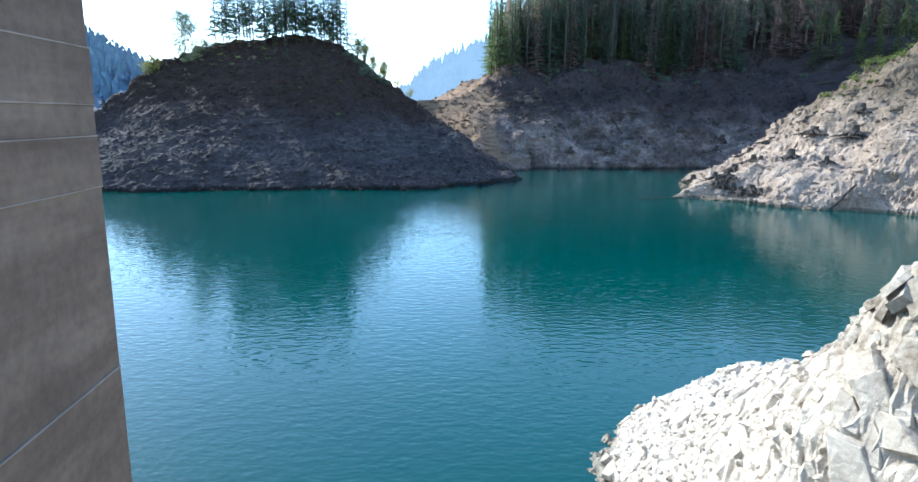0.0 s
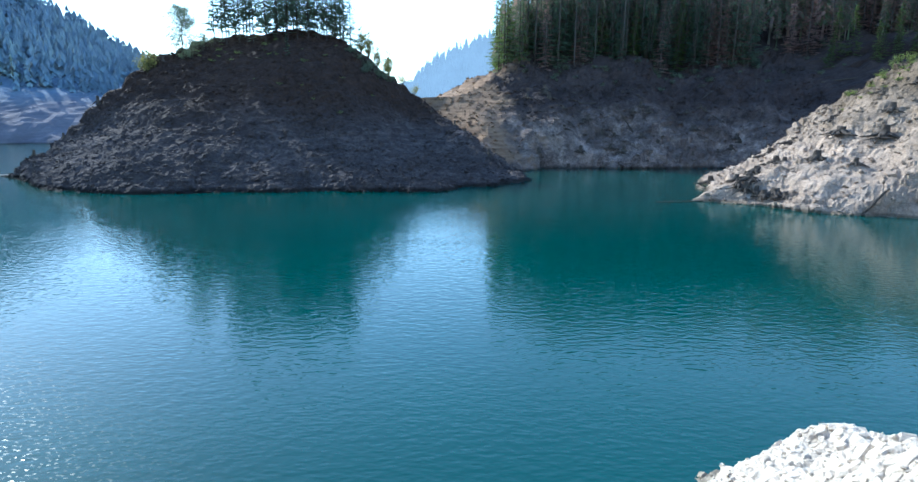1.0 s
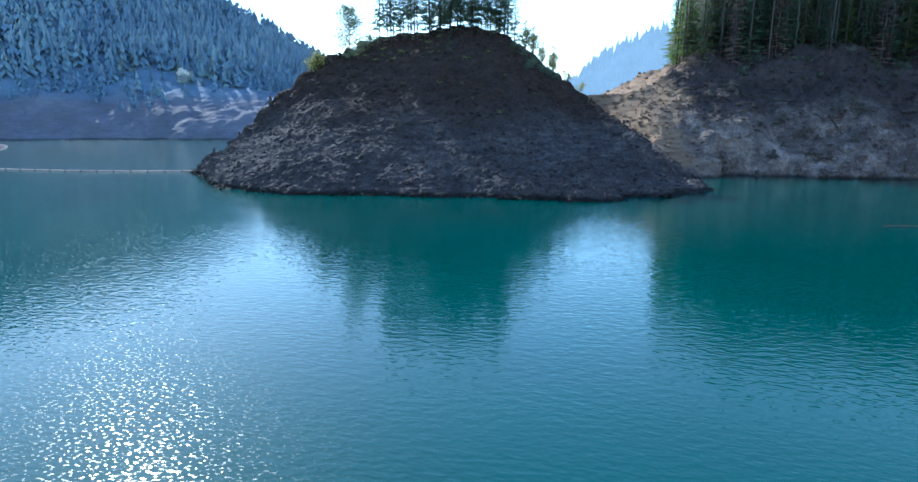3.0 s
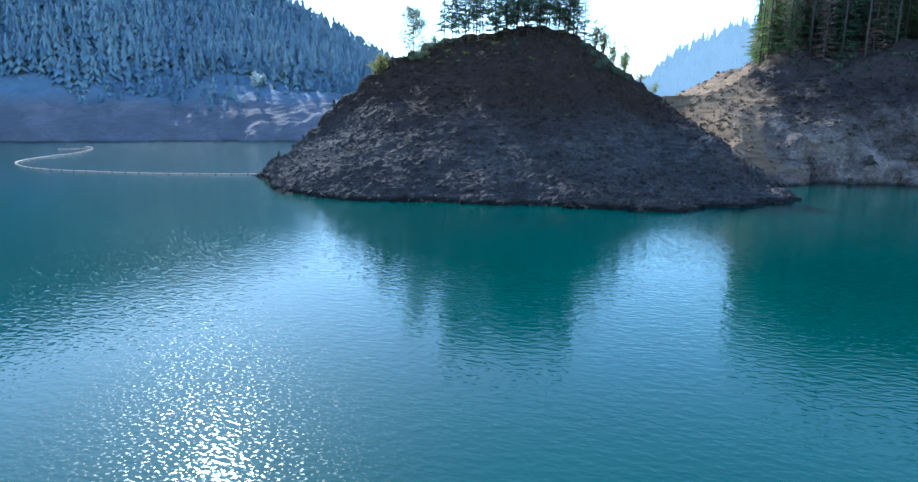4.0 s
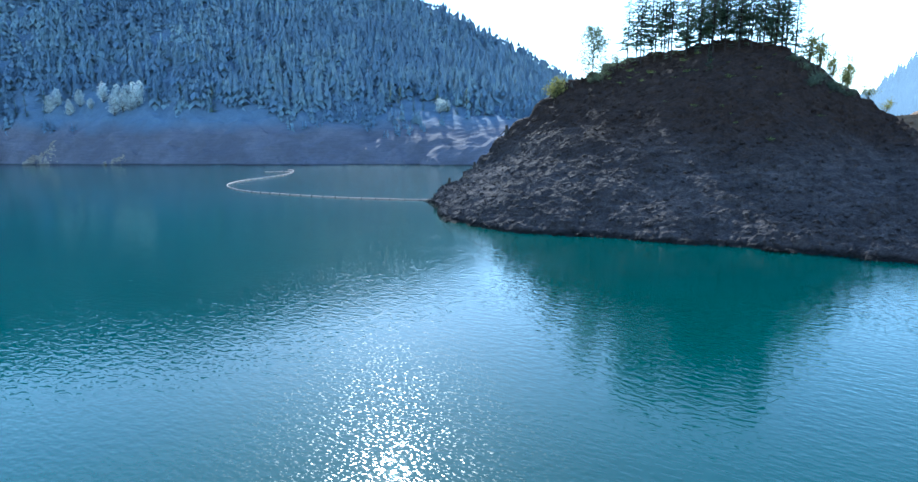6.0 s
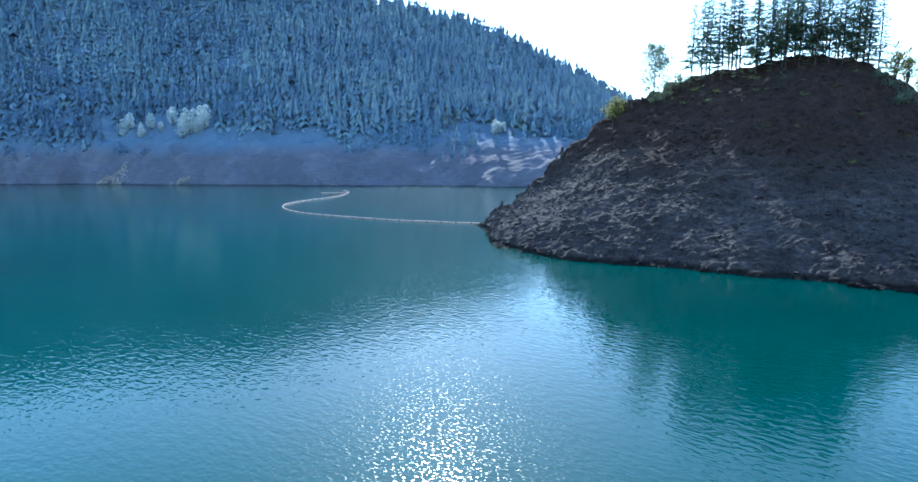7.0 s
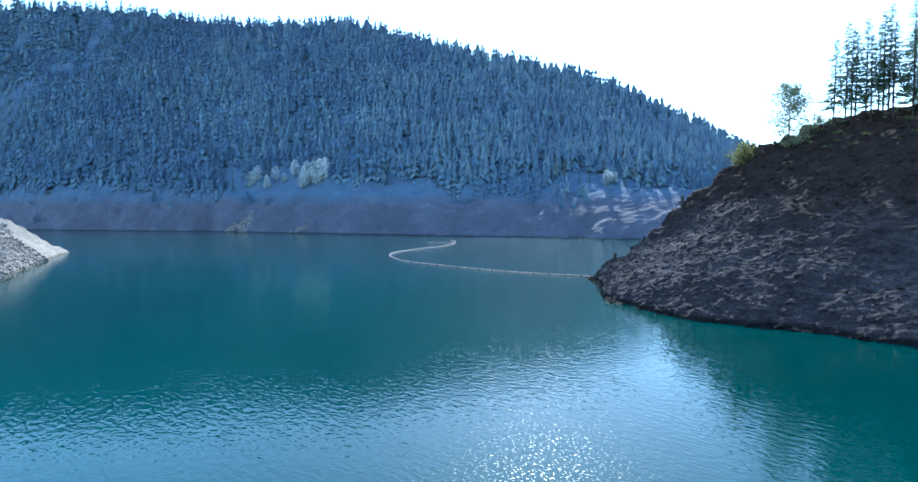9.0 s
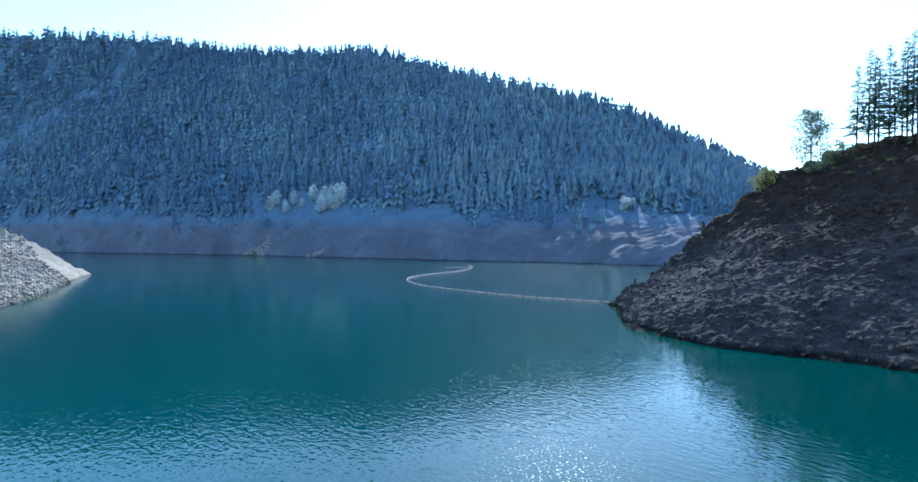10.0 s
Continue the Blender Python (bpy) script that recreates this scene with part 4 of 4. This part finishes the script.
rng = random.Random(31)
for _ in range(16):
    x, y, a, ln = rng.uniform(28, 112), rng.uniform(203, 222), rng.uniform(-1.2, 1.2), rng.uniform(2.5, 7)
    x2, y2 = x + ln * math.cos(a), y + ln * math.sin(a)
    log((x, y, ground(saddle_co, x, y) + 0.25), (x2, y2, ground(saddle_co, x2, y2) + 0.25), rng.uniform(0.12, 0.24), "grey broken trunk lying on the bare bank")
plant(stump(76, 1.3, 0.55, 7), [(rng.uniform(24, 110), rng.uniform(199, 217)) for _ in range(26)], saddle_co, "dark old stump with spread roots on the bank", "tree stump", "stumps on the far bank", 0.1, (0.6, 1.5), 100)
plant(stump(77, 1.2, 0.5, 8), [(60.2, 121.5), (61.4, 120.8), (63, 119.6), (66.5, 115.6), (71, 126), (84, 134), (88, 138), (92, 131), (96, 127), (79, 116)], point_co, "dark tree stump with a tangle of roots", "tree stump", "stumps on the shore", 0.1, (0.9, 1.5), 101)

# ---- floating boom ----
boom_pink = plain("faded_red_float", (0.46, 0.33, 0.30), 0.6, 0.3, 1.5)
boom_dark = plain("boom_joint", (0.10, 0.09, 0.09), 0.7)
BOOM = [(-102.5, 153.9), (-107.9, 151.1), (-115.1, 148.2), (-122.8, 145.4), (-132, 143), (-143, 141.4), (-153, 140.2), (-163.5, 139.6), (-172, 140.8), (-181, 143.7), (-189, 147.4), (-195.8, 152.3),
        (-201, 158.9), (-205.4, 167), (-208.7, 175.5), (-211.8, 184.5), (-217, 193.2), (-224.5, 202), (-232, 209), (-238, 213.5), (-243, 215.5), (-246, 213)]
STRAY = [(-231, 208), (-234.6, 203.4), (-239, 198)]


def boom(run, label):
    top = new("debris_boom")
    dist = [0.0]
    for a, b in zip(run, run[1:]):
        dist.append(dist[-1] + math.dist(a, b))

    def at(d):
        for k in range(len(run) - 1):
            if d <= dist[k + 1] or k == len(run) - 2:
                f = (d - dist[k]) / (dist[k + 1] - dist[k])
                return Vector((run[k][0] + f * (run[k + 1][0] - run[k][0]), run[k][1] + f * (run[k + 1][1] - run[k][1]), 0.14))
    step = 4.2
    fl, jo = Shape(), Shape()
    fl.tube([(-1.95, 0, 0), (-1.85, 0, 0), (1.85, 0, 0), (1.95, 0, 0)], [0.14, 0.2, 0.2, 0.14], 12)
    jo.tube([(1.93, 0, 0), (2.27, 0, 0)], [0.13, 0.13], 8)
    jo.tube([(2.0, 0, 0.0), (2.06, 0, 0.0)], [0.25, 0.25], 10)
    jo.tube([(2.14, 0, 0.0), (2.2, 0, 0.0)], [0.25, 0.25], 10)
    float_me, joint_me = fl.mesh("float", boom_pink, False), jo.mesh("coupling", boom_dark)
    d = 0.0
    while d + step < dist[-1]:
        a, b = at(d), at(d + step)
        m = Matrix.Translation((a + b) / 2) @ (b - a).to_track_quat("X", "Z").to_matrix().to_4x4()
        f = part("float", float_me, top)
        f.matrix_basis = m
        j = part("coupling", joint_me, f)
        d += step
    return tagged(top, label, "boom")


boom(BOOM, "faded pinkish floating debris boom curving across the water")
boom(STRAY, "short straight string of floats beside the boom")


# ---- loose stone ----
def rubble(name, co, mat, n, low, high, seed, label, where, form=None):
    """Angular loose stones lying on a ground sheet."""
    rng = np.random.RandomState(seed)
    flat = co.reshape(-1, 3)
    ok = where(flat[:, 0], flat[:, 1], flat[:, 2])
    pick = flat[ok][rng.randint(0, ok.sum(), n)]
    if form:
        pick = pick + np.stack((rng.uniform(-1.3, 1.3, n), rng.uniform(-1.3, 1.3, n), np.zeros(n)), -1)
        pick[:, 2] = form.height(pick[:, 0], pick[:, 1]) + 0.2
    g = (1 + 5 ** 0.5) / 2
    ico = np.array([(-1, g, 0), (1, g, 0), (-1, -g, 0), (1, -g, 0), (0, -1, g), (0, 1, g), (0, -1, -g), (0, 1, -g), (g, 0, -1), (g, 0, 1), (-g, 0, -1), (-g, 0, 1)]) / 1.9
    tri = np.array([(0, 11, 5), (0, 5, 1), (0, 1, 7), (0, 7, 10), (0, 10, 11), (1, 5, 9), (5, 11, 4), (11, 10, 2), (10, 7, 6), (7, 1, 8), (3, 9, 4), (3, 4, 2), (3, 2, 6), (3, 6, 8), (3, 8, 9), (4, 9, 5), (2, 4, 11), (6, 2, 10), (8, 6, 7), (9, 8, 1)])
    verts, faces = [], []
    for k, p in enumerate(pick):
        size = low * (high / low) ** (rng.rand() ** 2.2)
        pts = ico * (1 + 0.5 * (rng.rand(12, 1) - 0.5)) * np.array((1, rng.uniform(0.55, 1), rng.uniform(0.35, 0.8))) * size * 0.5
        a, b = rng.rand(2) * 6.283
        r = np.array(Euler((rng.uniform(-0.6, 0.6), rng.uniform(-0.6, 0.6), a)).to_matrix())
        verts.append(pts @ r.T + p + np.array((0, 0, size * 0.08)))
        faces.append(tri + 12 * k)
    ob = mesh_object(name, np.concatenate(verts), np.concatenate(faces), mat)
    return tagged(ob, label, "stones", kind="stuff")


def joint_slabs(name, co, mat, n, low, high, seed, label, where):
    """Uneven many-sided slabs of jointed bedrock, lying in the face that they break from, with cracks between."""
    rng = np.random.RandomState(seed)
    wide = 5
    du = np.roll(co, -wide, 0) - np.roll(co, wide, 0)
    dv = np.roll(co, -wide, 1) - np.roll(co, wide, 1)
    nrm = np.cross(du, dv).reshape(-1, 3)
    nrm /= np.linalg.norm(nrm, axis=1, keepdims=True) + 1e-9
    flat = co.reshape(-1, 3)
    spots = np.nonzero(where(flat[:, 0], flat[:, 1], flat[:, 2]))[0]
    spots = spots[nrm[spots, 2] > 0.22]
    share = 1 / np.clip(nrm[spots, 2], 0.2, 1)
    me, verts, faces = bpy.data.meshes.new(name), [], []
    for k in rng.choice(spots, n, p=share / share.sum()):
        size = low * (high / low) ** (rng.rand() ** 1.8)
        up = Vector(nrm[k] + rng.normal(0, 0.13, 3)).normalized()
        along = Vector((0.5, 0.8, 0.3)) - up * Vector((0.5, 0.8, 0.3)).dot(up)
        along = (along.normalized() + 0.25 * rng.randn() * up.cross(along.normalized())).normalized()
        across = up.cross(along)
        sides = rng.randint(4, 7)
        turn = rng.rand() * 6.283
        thick, sunk = size * rng.uniform(0.12, 0.3), size * rng.uniform(0.0, 0.07)
        ring = [(turn + 6.283 * (q + rng.uniform(-0.3, 0.3)) / sides, size * rng.uniform(0.38, 0.6)) for q in range(sides)]
        b, c = len(verts), Vector(flat[k])
        for lift, grow in ((-thick, 1.15), (sunk, 1.0), (sunk + 0.03 * size, 0.9)):
            slope = rng.normal(0, 0.05, 2)
            for a, r in ring:
                x, y = 1.35 * r * math.cos(a) * grow, 0.8 * r * math.sin(a) * grow
                verts.append(c + along * x + across * y + up * (lift + slope[0] * x + slope[1] * y))
        for lay in (0, sides):
            for q in range(sides):
                e = (q + 1) % sides
                faces.append((b + lay + q, b + lay + e, b + lay + sides + e, b + lay + sides + q))
        faces.append(tuple(b + 2 * sides + q for q in range(sides)))
    me.from_pydata(verts, [], faces)
    me.materials.append(mat)
    return tagged(new(name, me), label, "rock", kind="stuff")


joint_slabs("rock_slabs", outcrop_co, white_rock, 1200, 0.3, 1.35, 211, "jointed angular pale rock of the outcrop", lambda x, y, z: (z > 4.5) & (z < 12.5) & (x < 30) & (y > 3) & (y < 31))
joint_slabs("rock_slabs", outcrop_co, white_rock, 900, 0.2, 0.9, 212, "small angular pale ledges at the water", lambda x, y, z: (z > 0.1) & (z < 6) & (x < 28) & (y > 4) & (y < 31))
joint_slabs("rock_slabs", point_co, shore_rock, 420, 0.5, 2.6, 213, "tilted pale rock slabs on the shore", lambda x, y, z: (z > 0.1) & (x < 122) & (x > 54) & (y > 87) & (y < 163))
joint_slabs("rock_slabs", island_co, island_rock, 900, 0.4, 1.7, 214, "dark broken rock faces of the island", lambda x, y, z: (z > 0.3) & (z < 30) & (y < 200) & (x > -104) & (x < 22))
rubble("loose_stones", outcrop_co, white_rock, 9000, 0.05, 0.42, 201, "loose pale broken stones on the outcrop", lambda x, y, z: (z > 0.7) & (z < 9.0) & (x < 33) & (y > -6))
rubble("loose_stones", point_co, shore_rock, 4500, 0.15, 1.3, 202, "loose pale stones on the shore", lambda x, y, z: (z > 0.1) & (x < 124))
rubble("loose_stones", island_co, island_rock, 9000, 0.2, 1.3, 203, "dark loose rock on the island slope", lambda x, y, z: (z > 0.0) & (y < 205))
rubble("loose_stones", saddle_co, saddle_earth, 8000, 0.25, 1.8, 204, "loose rock on the bank", lambda x, y, z: (z > 0.0) & (z < 34) & (x < 130))
rubble("loose_stones", bank_co, bank_rock, 6000, 0.4, 1.9, 205, "pale broken stones on the bank", lambda x, y, z: (z > 0.2) & (x > -300) & (y > 20) & (slab_side(x, y) < 0))

def slide(cx, cy, half, top):
    """A fan of stones, widest at the water."""
    return lambda x, y, z: (np.hypot(x - cx, y - cy) < 30) & (np.abs((x - cx) * 0.864 + (y - cy) * 0.503) < half * (1 - z / top)) & (z > 0.1) & (z < top)


rubble("rock_slide", far_co, bank_rock, 1500, 0.7, 2.6, 206, "pale fan of broken rock on the far bank", slide(-411, 176, 11, 14), far_form)
rubble("rock_slide", far_co, bank_rock, 260, 0.6, 1.8, 207, "small pale heap of broken rock on the far bank", slide(-370, 192, 7, 5), far_form)
